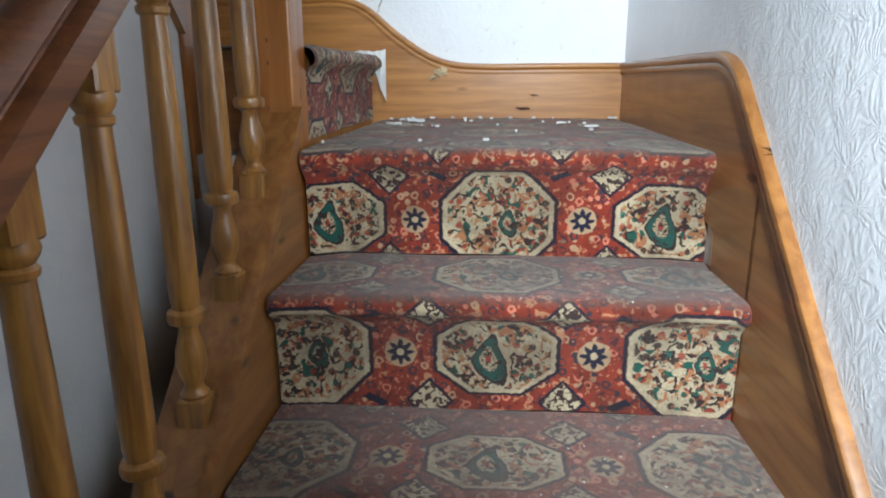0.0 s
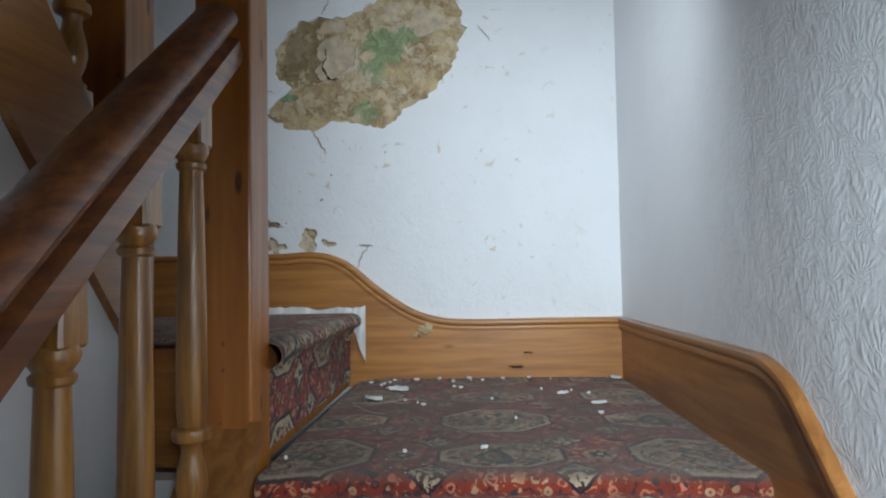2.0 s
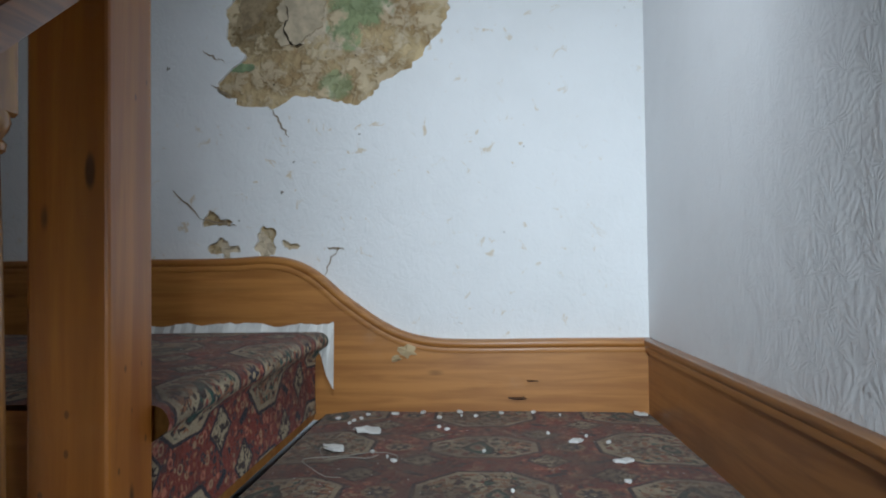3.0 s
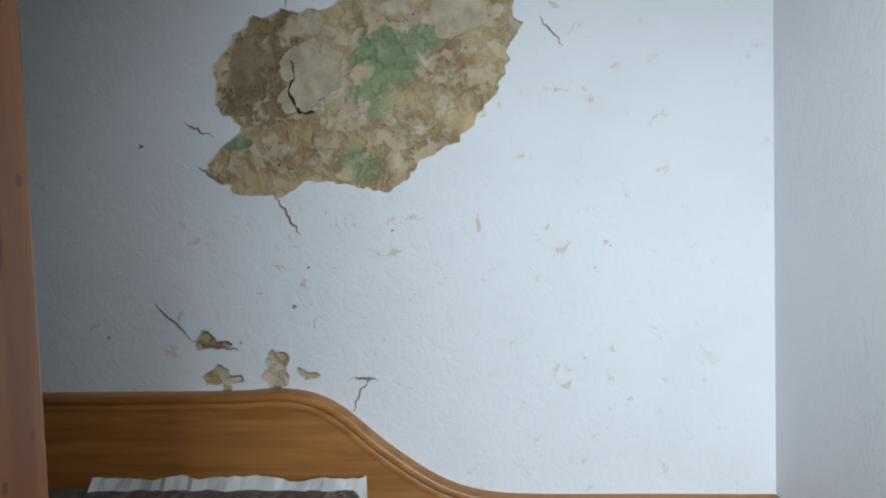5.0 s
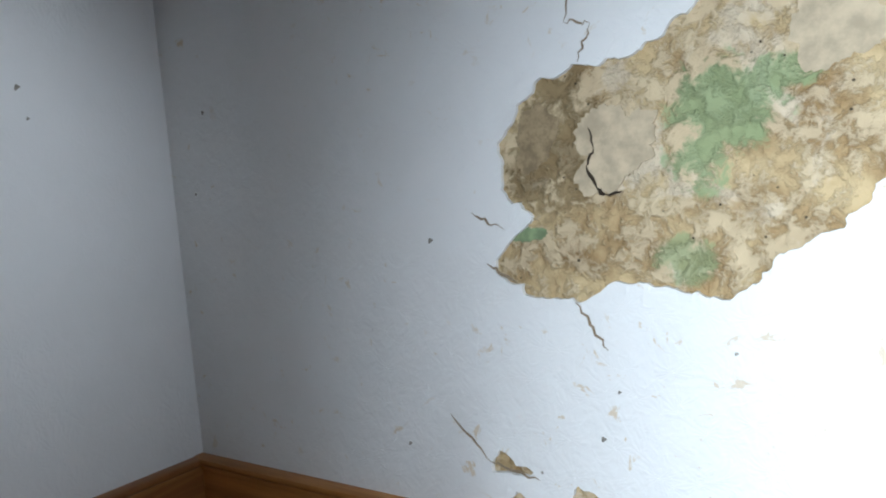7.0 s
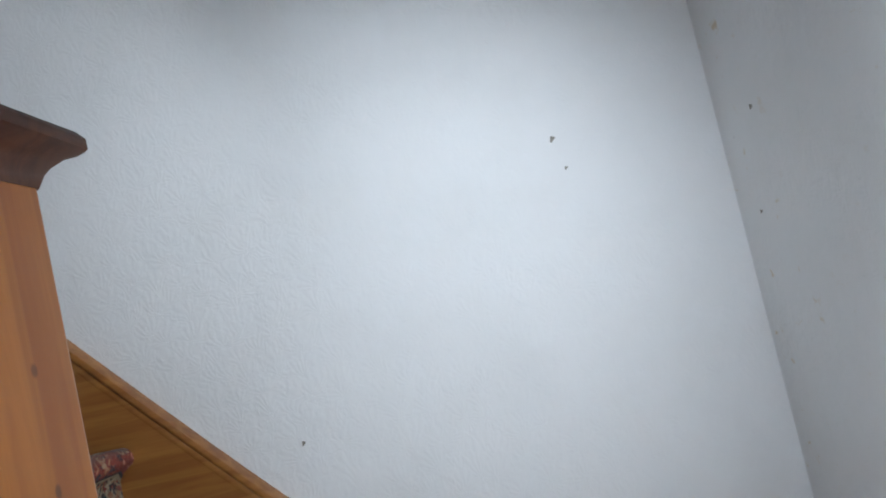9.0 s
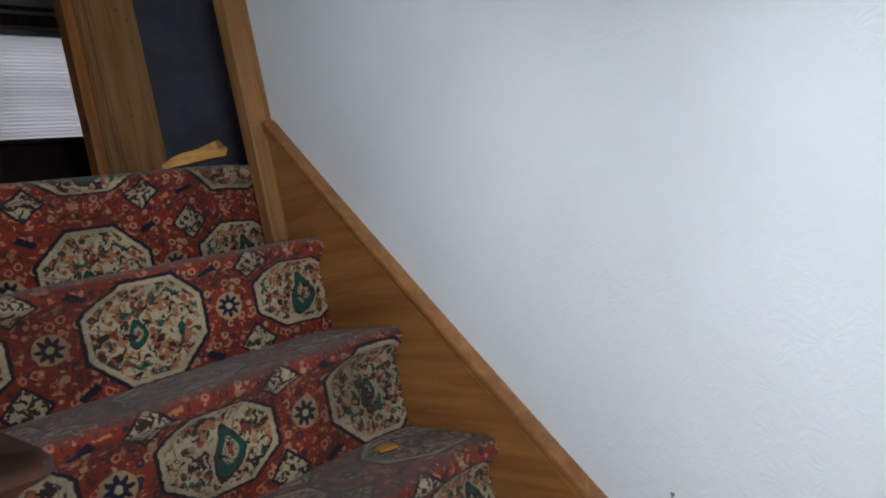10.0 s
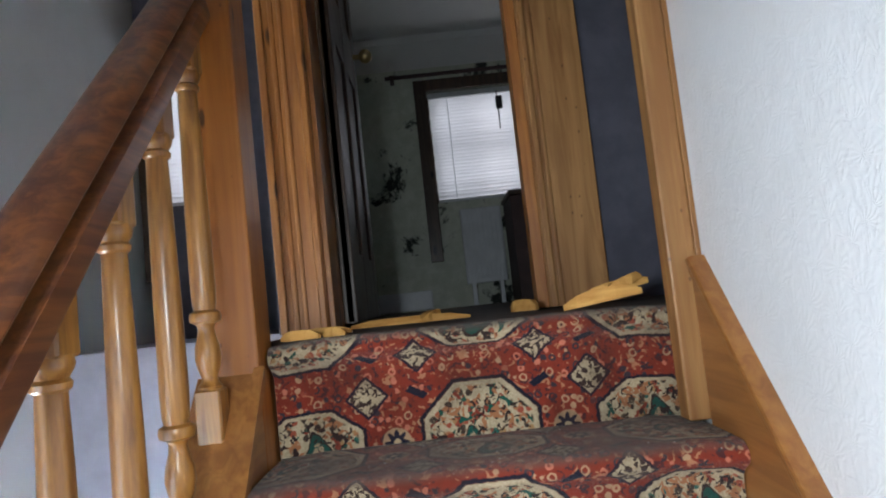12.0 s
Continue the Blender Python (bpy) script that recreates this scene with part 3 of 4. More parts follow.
# ---- skirting boards and wall strings ----
CAPSEC = [(-0.006, -0.020), (0.0235, -0.020), (0.025, -0.014), (0.0235, -0.009), (0.0275, -0.006), (0.0295, 0.0), (0.0275, 0.006), (0.021, 0.009), (-0.006, 0.009)]


def smooth_line(pts, steps=6):
    out = []
    for i in range(len(pts) - 1):
        p0, p1, p2, p3 = pts[max(i - 1, 0)], pts[i], pts[i + 1], pts[min(i + 2, len(pts) - 1)]
        for s in range(steps):
            t = s / steps
            out.append(tuple(0.5 * (2 * b + (c - a) * t + (2 * a - 5 * b + 4 * c - d) * t * t + (3 * b - a - 3 * c + d) * t ** 3) for a, b, c, d in zip(p0, p1, p2, p3)))
    return out + [pts[-1]]


def board(name, top, low, axis, face, thick, material, cap_material, label):
    """A skirting or string: a board under the line top, with a rounded moulding along it. face: the wall's plane; thick: signed."""
    bm = bmesh.new()

    def at(p, q):
        return (p[0], q, p[1]) if axis == "y" else (q - (SKEW * p[0] if face == 0.0 else 0.0), p[0], p[1])

    for (a, b), (la, lb) in zip(zip(top, top[1:]), zip(low, low[1:])):
        f = [bm.verts.new(at(p, face + thick)) for p in (a, b, lb, la)]
        k = [bm.verts.new(at(p, face)) for p in (a, b, lb, la)]
        bm.faces.new(f)
        bm.faces.new(k[::-1])
        for i in range(4):
            bm.faces.new((f[i], f[(i + 1) % 4], k[(i + 1) % 4], k[i]))
    bmesh.ops.remove_doubles(bm, verts=bm.verts, dist=0.0004)
    ob = tagged(mesh_object(name, bm, material), label, "skirting board", kind="structure")
    sec = [(s * (0.62 if face == 0.0 and axis == "x" else 1), u) for s, u in CAPSEC]
    path = [at(p, face) for p in top]
    d = Vector(path[1]) - Vector(path[0])
    side = Vector((d.y, -d.x, 0)).normalized()
    want = Vector((0, math.copysign(1, thick), 0)) if axis == "y" else Vector((math.copysign(1, thick), 0, 0))
    if side.dot(want) < 0:
        sec = [(-s, u) for s, u in sec]
    part("moulding", sweep(path, sec), cap_material, ob, "rounded wooden moulding", smooth=40)
    return ob


n_top = smooth_line([(0.0, 0.150), (-0.2, 0.150), (-0.40, 0.149), (-0.50, 0.156), (-0.58, 0.183), (-0.67, 0.243), (-0.745, 0.306), (-0.80, 0.333), (-0.86, 0.341), (-0.95, 0.337), (-1.2, 0.337), (W, 0.337)])
board("baseboard_north", n_top, [(x, -0.02) for x, z in n_top], "y", 0.0, -0.02, PINE_X, PINE_X, "orange varnished pine skirting sweeping up in an ogee")
e_top = smooth_line([(0.0, 0.150), (-0.4, 0.151), (-0.78, 0.152), (-0.87, 0.148), (-0.935, 0.124), (-0.99, 0.078), (-1.06, 0.014), (-1.25, -0.162), (-2.9, -1.69)])
board("baseboard_east", e_top, [(y, min(-0.03, z - 0.28 if y > -0.9 else z - 0.46)) for y, z in e_top], "x", 0.0, -0.008, PINE_SLOPE_B, PINE_SLOPE_B, "brown varnished pine string rounding down beside the steps")
w_top = smooth_line([(0.0, 0.335), (-0.3, 0.335), (-0.56, 0.336), (-0.62, 0.347), (-0.70, 0.41), (-0.95, 0.658), (-1.40, 1.152), (-1.652, 1.438)])
board("baseboard_west", w_top, [(y, z - 0.42) if y < -0.6 else (y, 0.15) for y, z in w_top], "x", W, 0.022, PINE_SLOPE, PINE_SLOPE, "pine string rising beside the upper flight")

# ---- steps ----
BODY = PINE_X


def step_bodies(name, label, items, axis="y"):
    top = thing(name, label, "staircase", kind="structure")
    for b in items:
        part("step", box(*b), BODY, top)
    return top


lower = [(EDGE1, 0.02 + 0.003 * k, NOSE1 - GO1 * k + 0.03, NOSE1 - GO1 * (k - 1) + 0.03, L1 - RISE1 * k - 0.20, L1 - RISE1 * k - 0.012) for k in range(1, 10)]
step_bodies("stair_lower", "wooden steps of the lower flight under carpet", lower)
structure("landing_lower", box(EDGE1, 0.02, NOSE1 + 0.03, -0.02, -0.2, L1 - 0.012), BODY, "half-landing at the top of the lower flight", "landing")
structure("landing_upper", box(W + 0.022, EDGE1 - 0.025, NOSE2 + 0.0, -0.02, L2 - 0.2, L2 - 0.012), BODY, "half-landing one step up", "landing")
upper = [(W + 0.022, EDGE2, NOSE2 - GO2 * (k + 1) - 0.03 + (0.03 if k == 5 else 0), NOSE2 - GO2 * k - 0.03, L2 + RISE2 * (k + 1) - 0.24, L2 + RISE2 * (k + 1) - 0.012) for k in range(5)]
step_bodies("stair_upper", "wooden steps of the upper flight under carpet", upper)


def strip(profile, axis, a, b, v0, name, parent, u0=0.0, seed=0, divs=10):
    """Carpet laid over a profile of (along, z) points, with thickness folded at its edges, unwrapped in metres."""
    bm = bmesh.new()
    uvl = bm.loops.layers.uv.new("UVMap")
    arc = [0.0]
    for p, q in zip(profile, profile[1:]):
        arc.append(arc[-1] + math.hypot(q[0] - p[0], q[1] - p[1]))
    grid = []
    for i, p in enumerate(profile):
        row = []
        for j in range(divs + 1):
            t = j / divs
            q = a + (b - a) * t
            w = noise.noise(Vector((p[0] * 7, q * 7, p[1] * 7 + seed))) * 0.003
            ends = min(t, 1 - t) * abs(b - a)
            tuck = 0.006 * max(0.0, 1 - ends / 0.03) ** 2
            co = (q, p[0] + w, p[1] - tuck + w) if axis == "x" else (p[0] + w, q, p[1] - tuck + w)
            row.append((bm.verts.new(co), (q - u0, v0 + arc[i])))
        grid.append(row)
    for r, s in zip(grid, grid[1:]):
        for j in range(divs):
            quad = (r[j], r[j + 1], s[j + 1], s[j])
            f = bm.faces.new([c[0] for c in quad])
            for lp, c in zip(f.loops, quad):
                lp[uvl].uv = c[1]
    ob = part(name, bm, CARPET, parent, smooth=70)
    return ob


def step_profile(front, low, high, back, sign, r=0.020, over=0.022):
    """Riser, rounded nosing and tread; sign: +1 where the tread runs towards rising values."""
    pts = [(front, low), (front, low + (high - low) * 0.35), (front - sign * 0.002, high - 0.055), (front - sign * over * 0.6, high - 0.042)]
    cx, cz = front - sign * over + sign * r * 0.4, high - r
    for k in range(7):
        t = math.pi - k * (math.pi / 2) / 6 + 0.5 * (1 - k / 6)
        pts.append((cx + sign * r * math.cos(t), cz + r * math.sin(t)))
    for k in range(1, 5):
        pts.append((cx + (back - cx) * k / 4, high))
    return pts


cl = thing("stair_carpet_lower", "worn red patterned carpet with cream octagons on the lower flight", "carpet")
for k in range(0, 9):
    f = NOSE1 - GO1 * k + 0.022
    hi = L1 - RISE1 * k
    if k == 0:
        prof = step_profile(f, hi - RISE1, hi, -0.022, 1)
    else:
        prof = step_profile(f, hi - RISE1, hi, NOSE1 - GO1 * (k - 1) + 0.022, 1)
    strip(prof, "x", EDGE1 + 0.002, -0.001 - SKEW * f, (0.170, -0.10)[k % 2], "carpet_strip", cl, u0=-0.363, seed=k)
cu = thing("stair_carpet_upper", "worn red patterned carpet with cream octagons on the upper flight", "carpet")
for k in range(0, 6):
    f = NOSE2 - GO2 * k - 0.022
    hi = L2 + RISE2 * (k + 1)
    back = NOSE2 - GO2 * (k + 1) - 0.022 if k < 5 else NOSE2 - GO2 * 5 - 0.06
    off = (-0.100 + 0.240 * ((k + 1) % 2)) if k < 5 else 0.235
    strip(step_profile(f, hi - RISE2, hi, back, -1), "x", W + 0.024, EDGE2 + 0.002, off, "carpet_strip", cu, u0=-1.385, seed=30 + k)
cm = thing("landing_carpet", "dusty red patterned carpet over the single step of the half-landing", "carpet")
prof = step_profile(EDGE1 - 0.022, L1, L2, W + 0.024, -1)
strip(prof, "y", NOSE2 + 0.004, -0.022, 0.06, "carpet_strip", cm, u0=-0.35, seed=77, divs=14)


# ---- balustrades ----
def baluster(x, y, z0, z1, foot, parent):
    """Turned baluster with square ends; z0 and z1 are its ends on the string and under the rail, foot the height of its lower block."""
    bm = bmesh.new()
    s = 0.0205
    a = z0 + foot
    add_box(bm, x - s, x + s, y - s, y + s, z0 - 0.045, a, 0.003, 1)
    t0 = z1 - 0.052
    add_box(bm, x - s, x + s, y - s, y + s, t0, z1 + 0.019, 0.003, 1)
    prof = [(0.017, a - 0.004), (0.0195, a + 0.004), (0.0135, a + 0.011), (0.012, a + 0.018), (0.0175, a + 0.032), (0.0205, a + 0.048), (0.0190, a + 0.066), (0.0135, a + 0.086), (0.0125, a + 0.096),
            (0.0150, a + 0.102), (0.0235, a + 0.106), (0.0250, a + 0.113), (0.0235, a + 0.120), (0.0165, a + 0.124), (0.0185, a + 0.135), (0.0195, a + 0.165), (0.0188, a + (t0 - a) * 0.55),
            (0.0165, a + (t0 - a) * 0.8), (0.0148, t0 - 0.040), (0.0148, t0 - 0.032), (0.0185, t0 - 0.029), (0.0195, t0 - 0.023), (0.0160, t0 - 0.019), (0.0205, t0 - 0.012), (0.0225, t0 - 0.006), (0.0205, t0 + 0.004)]
    lathe(prof, x, y, bm)
    return part("baluster", bm, HONEY, parent, smooth=35)


# pale fillet below, a deep cove, and a broad rounded top
RAILHALF = [(0.025, 0.0), (0.0265, 0.004), (0.0265, 0.030), (0.0220, 0.034), (0.0120, 0.037), (0.0095, 0.043), (0.0120, 0.049), (0.0270, 0.053), (0.0310, 0.059), (0.0305, 0.067), (0.0250, 0.078), (0.0140, 0.084), (0.0, 0.086)]
RAILSEC = RAILHALF + [(-a, b) for a, b in RAILHALF[-2::-1]]


def newel(name, x0, x1, y0, y1, z0, z1, parent, cap=True):
    p = part(name, box(x0, x1, y0, y1, z0, z1, 0.004), NEWEL, parent, "square orange pine newel post")
    if cap:
        bm = bmesh.new()
        cx, cy, hw = (x0 + x1) / 2, (y0 + y1) / 2, (x1 - x0) / 2
        rings = [(hw + 0.002, z1 - 0.006), (hw + 0.005, z1 + 0.002), (hw + 0.009, z1 + 0.008), (hw + 0.016, z1 + 0.014), (hw + 0.022, z1 + 0.016), (hw + 0.026, z1 + 0.019), (hw + 0.026, z1 + 0.026), (hw + 0.022, z1 + 0.031), (hw - 0.02, z1 + 0.034)]
        last = None
        for r, z in rings:
            c = 0.25 * r
            ring = [bm.verts.new((cx + sx * r + (dx * c), cy + sy * r + (dy * c), z)) for sx, sy, dx, dy in
                    ((-1, -1, 0.3, 0), (1, -1, -0.3, 0), (1, -1, 0, 0.3), (1, 1, 0, -0.3), (1, 1, -0.3, 0), (-1, 1, 0.3, 0), (-1, 1, 0, -0.3), (-1, -1, 0, 0.3))]
            if last:
                for i in range(8):
                    bm.faces.new((last[i], last[(i + 1) % 8], ring[(i + 1) % 8], ring[i]))
            else:
                bm.faces.new(ring[::-1])
            last = ring
        bm.faces.new(last)
        part("cap", bm, CAPWOOD, p, "dark moulded square cap", smooth=40)
    return p


def rail1(y):
    return 0.555 + 0.83 * (y + 0.911)


def string1(y):
    return -0.012 + 0.93 * (y + 0.93)


def rail2(y):
    return 1.72 + 1.03 * (-1.458 - y)


def string2(y):
    return 1.252 + 1.10 * (-1.611 - y)


def string_board(y0, y1, line, x0, x1, drop, material, parent, label):
    """A raking string with a thin moulded lip along the edge towards the steps."""
    ob = part("outer_string", prism([(y0, line(y0)), (y1, line(y1)), (y1, line(y1) - drop), (y0, line(y0) - drop)], "x", x0, x1), material, parent, label)
    e = x1 if parent is bl else x0
    part("lip", prism([(y0, line(y0) + 0.010), (y1, line(y1) + 0.010), (y1, line(y1) - 0.020), (y0, line(y0) - 0.020)], "x", e - 0.009, e + 0.009), material, ob)
    return ob


bl = thing("balustrade_lower", "pine stair balustrade with turned balusters and dark handrail", "balustrade")
bx = -0.768
newel("newel_post", -0.816, -0.731, -0.852, -0.766, -0.42, 0.970, bl)
string_board(-0.852, -2.75, string1, -0.816, EDGE1 - 0.004, 0.30, PINE_SLOPE_B, bl, "wide pine string with a moulded lip")
for i in range(12):
    y = -0.972 - 0.139 * i
    baluster(bx, y, string1(y), rail1(y), 0.02, bl)
part("handrail", sweep([(bx, -2.75, rail1(-2.75)), (bx, -0.846, rail1(-0.846))], RAILSEC), RAIL, bl, "dark brown grooved handrail", smooth=35)

bu = thing("balustrade_upper", "pine balustrade of the upper flight with dark handrail", "balustrade")
bx2 = -0.962
newel("newel_post", -1.018, -0.925, -0.850, -0.755, -0.1, 1.047, bu)
newel("newel_post", -1.022, -0.930, -1.772, -1.680, TOP - 0.45, 2.75, bu, cap=False)
string_board(-0.85, -1.68, string2, -1.022, -0.918, 0.22, PINE_SLOPE, bu, "pine string of the upper flight")
for i in range(6):
    y = -1.615 + 0.139 * i
    baluster(bx2, y, string2(y), rail2(y), 0.06, bu)
part("handrail", sweep([(bx2, -0.852, rail2(-0.852)), (bx2, -1.685, rail2(-1.685))], RAILSEC), RAIL_B, bu, "dark brown grooved handrail", smooth=35)

# plastered spandrel closing the space under the upper flight
structure("wall_spandrel", prism([(-0.852, LOW), (-0.852, string2(-0.852) - 0.2), (-1.68, string2(-1.68) - 0.2), (-2.2, TOP - 0.2), (-2.75, TOP - 0.2), (-2.75, LOW)], "x", -1.0, -0.932), SOFFIT, "white painted plaster spandrel under the upper flight", "wall")
structure("wall_under_landing", box(W, -0.84, -0.84, -0.80, LOW, L2 - 0.2), SOFFIT, "white wall under the half-landing", "wall")

# ---- upper floor and the rooms beyond ----
structure("floor_upper", box(-3.4, -0.94, -4.42, NOSE2 - GO2 * 5 - 0.045, TOP - 0.2, TOP - 0.006), FLOORBOARD, "dusty dark upper floor strewn with debris", "floor")
structure("floor_upper_east", box(-0.94, 0.0, -4.42, -2.75, 0.78, TOP - 0.006), LAVENDER, "pale lavender boxed edge of the upper floor over the stairs", "floor")
yS = -2.20
structure("wall_upper_south_east", box(-1.06, -0.95, yS - 0.12, yS, TOP, CEIL), ROOMWALL, "narrow wall beside the doorway", "wall")
# Coloured dark: its end stands for the shaded jamb of the doorway.
structure("wall_upper_south_west", box(-3.4, -1.60, yS - 0.12, yS, TOP, CEIL), UNLIT_ROOM, "wall beside the doorway, coloured dark as if unlit", "wall")
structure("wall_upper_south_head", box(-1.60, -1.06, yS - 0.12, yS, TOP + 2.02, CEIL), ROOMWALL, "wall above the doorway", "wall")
structure("wall_side_room_north", box(-3.4, W - 0.2, -1.85, -1.655, TOP, CEIL), UNLIT_ROOM, "side room wall coloured dark as if unlit", "wall")
structure("wall_side_room_west", box(-3.6, -3.4, -4.6, -1.655, TOP - 0.2, CEIL), ROOMWALL, "far wall of the side room", "wall")
structure("wall_room_east", box(-0.94, -0.90, -4.42, -2.76, TOP, CEIL), MOULD, "mould-stained pale room wall", "wall")
structure("wall_passage_east", box(-0.94, -0.90, -2.76, yS - 0.12, TOP, CEIL), UNLIT_ROOM, "passage wall coloured dark as if unlit", "wall")


def casing(name, x0, x1, y, z0, z1, label, material, grooves):
    """Upright door casing with stepped mouldings."""
    ob = thing(name, label, "door frame", kind="structure")
    part("board", box(x0, x1, y, y + 0.022, z0, z1, 0.003), material, ob)
    for g0, g1, d in grooves:
        part("moulding", box(g0, g1, y + 0.020, y + 0.022 + d, z0, z1 - 0.01, 0.004), material, ob)
    return ob


casing("door_frame_east", -1.060, -0.940, yS, TOP, TOP + 2.1, "varnished pine door casing with moulded edges", PINE, [(-0.962, -0.942, 0.012), (-0.990, -0.976, 0.006), (-1.012, -1.000, 0.006), (-1.058, -1.040, 0.012)])
casing("door_frame_west", -1.757, -1.605, yS, TOP, TOP + 2.1, "knotty bare pine door casing", RAW_PINE, [(-1.625, -1.607, 0.012), (-1.643, -1.631, 0.006)])
structure("door_lining_east", box(-1.074, -1.060, yS - 0.14, yS + 0.01, TOP, TOP + 2.03, 0.002), PINE, "pine door lining", "door frame")
structure("door_lining_west", box(-1.605, -1.577, yS - 0.05, yS + 0.01, TOP, TOP + 2.03, 0.002), PINE, "varnished pine door lining", "door frame")
structure("door_head", box(-1.72, -0.955, yS, yS + 0.022, TOP + 2.03, TOP + 2.13, 0.003), PINE, "pine door head casing", "door frame")

# casing where the papered wall stops at the side room opening
structure("opening_casing", box(W + 0.008, W + 0.056, -1.70, -1.657, L2 + RISE2 * 5 + 0.002, CEIL, 0.004), RAW_PINE, "bare pine casing board with flaking paint at the wall's end", "door frame")
structure("opening_lining", box(W - 0.2, W + 0.008, -1.70, -1.657, TOP, CEIL, 0.002), RAW_PINE, "pine lining of the side room opening", "door frame")


def panel_door():
    """Dark four-panelled door, standing open into the room."""
    d = tagged(new("door_1"), "dark brown panelled door standing open into the room", "door", kind="structure")
    x0, x1 = -1.112, -1.076
    ya, yb = yS - 0.13, yS - 0.13 - 0.62
    z0, z1 = TOP + 0.01, TOP + 1.98
    part("leaf", box(x0 + 0.010, x1 - 0.010, yb, ya, z0, z1), DARKDOOR, d)
    for y0, y1 in ((ya - 0.095, ya), (yb, yb + 0.095), ((ya + yb) / 2 - 0.045, (ya + yb) / 2 + 0.045)):
        part("stile", box(x0, x1, y0, y1, z0, z1, 0.003), DARKDOOR, d)
    for a, b in ((z0, z0 + 0.2), (z0 + 0.82, z0 + 1.0), (z1 - 0.11, z1)):
        part("rail", box(x0 + 0.001, x1 - 0.001, yb + 0.09, ya - 0.09, a, b, 0.003), DARKDOOR, d)
    bm = bmesh.new()
    bmesh.ops.create_uvsphere(bm, u_segments=14, v_segments=10, radius=0.026, matrix=Matrix.Translation((x0 - 0.045, yb + 0.06, z0 + 0.95)))
    add_box(bm, x0 - 0.03, x0 + 0.002, yb + 0.053, yb + 0.067, z0 + 0.943, z0 + 0.957)
    part("door_knob", bm, BRASS, d, "small worn metal knob", smooth=50)
    return d


panel_door()

# room with the blind
yR = -4.42
wx0, wx1, wz0, wz1 = -2.43, -1.38, 1.99, 2.67
structure("wall_room_south_east", box(wx1, -0.90, yR - 0.18, yR, TOP - 0.2, CEIL), MOULD, "pale green wall blotched with black mould", "wall")
structure("wall_room_south_west", box(-3.6, wx0, yR - 0.18, yR, TOP - 0.2, CEIL), MOULD, "pale mouldy wall", "wall")
structure("wall_room_south_low", box(wx0, wx1, yR - 0.18, yR, TOP - 0.2, wz0), MOULD, "wall under the window", "wall")
structure("wall_room_south_head", box(wx0, wx1, yR - 0.18, yR, wz1, CEIL), MOULD, "wall over the window", "wall")
structure("room_coving", prism([(yR, 2.82), (yR + 0.10, 2.95), (yR + 0.10, 2.99), (yR, 2.99)], "x", -3.4, -0.94), SOFFIT, "pale coving over the window wall", "trim")
structure("room_ceiling", box(-3.4, -0.94, yR, yS - 0.12, 2.99, 3.05), SOFFIT, "dim white room ceiling", "ceiling")
structure("room_baseboard", box(-1.29, -0.94, yR, yR + 0.02, TOP, TOP + 0.11, 0.004), RADIATOR, "white painted room skirting", "trim")

def window_with_blind(name, x0, x1, z0, z1, y, bars):
    """Timber window with glass, surround and a lowered venetian blind."""
    w = tagged(new(name), "window behind a lowered pale slatted blind", "window", kind="structure")
    frames = [(x0, x0 + 0.05, z0, z1), (x1 - 0.05, x1, z0, z1), (x0 + 0.05, x1 - 0.05, z0, z0 + 0.05), (x0 + 0.05, x1 - 0.05, z1 - 0.05, z1)]
    frames += [(b - 0.016, b + 0.016, z0 + 0.05, z1 - 0.05) for b in bars] + [(x0 + 0.05, x1 - 0.05, (z0 + z1) / 2 - 0.015, (z0 + z1) / 2 + 0.015)]
    for i, (a, b, c, d) in enumerate(frames):
        off = 0.002 if i == len(frames) - 1 else 0.0
        part("window_frame", box(a, b, y - 0.15 + off, y - 0.10 + off, c, d, 0.003), DARKDOOR, w)
    glazing = part("pane", box(x0 + 0.03, x1 - 0.03, y - 0.128, y - 0.124, z0 + 0.03, z1 - 0.03), GLASS, w)
    glazing.visible_shadow = False
    for a, b, c, d in ((x1, x1 + 0.075, z0 - 0.35, z1 + 0.07), (x0 - 0.075, x0, z0 - 0.1, z1 + 0.07), (x0, x1, z1, z1 + 0.07)):
        part("surround", box(a, b, y + 0.001, y + 0.025, c, d, 0.004), DARKDOOR, w, "dark stained timber surround")
    blind = thing("venetian_blind", "pale closed venetian blind with narrow slats over the window", "blind")
    part("head_rail", box(x0 + 0.01, x1 - 0.005, y - 0.05, y - 0.01, z1 - 0.04, z1 - 0.005, 0.003), RADIATOR, blind)
    count = int((z1 - z0 - 0.045) / 0.0205)
    top = z1 - 0.05
    bm = bmesh.new()
    prev = None
    for k in range(5):
        t = -1 + k / 2
        yy, zz = y - 0.03 + 0.006 * t + 0.002 * (1 - t * t), top + 0.0130 * t
        cur = [bm.verts.new((x0 + 0.012, yy, zz)), bm.verts.new((x1 - 0.008, yy, zz))]
        if prev:
            bm.faces.new((prev[0], prev[1], cur[1], cur[0]))
        prev = cur
    slat = part("slat", bm, BLIND, blind, smooth=60)
    for i in range(1, count):
        o = slat.copy()
        scene.collection.objects.link(o)
        o.location.z = -0.0205 * i
        o.rotation_euler.y = 0.0006 * math.sin(i * 1.7)
    for x in (x1 - 0.12, x0 + 0.12):
        part("ladder_cord", box(x - 0.002, x + 0.002, y - 0.018, y - 0.015, z0 + 0.02, z1 - 0.03), RADIATOR, blind)
    zb = top - 0.0205 * count
    part("bottom_rail", box(x0 + 0.012, x1 - 0.008, y - 0.042, y - 0.018, zb - 0.012, zb + 0.004, 0.003), RADIATOR, blind)
    return blind


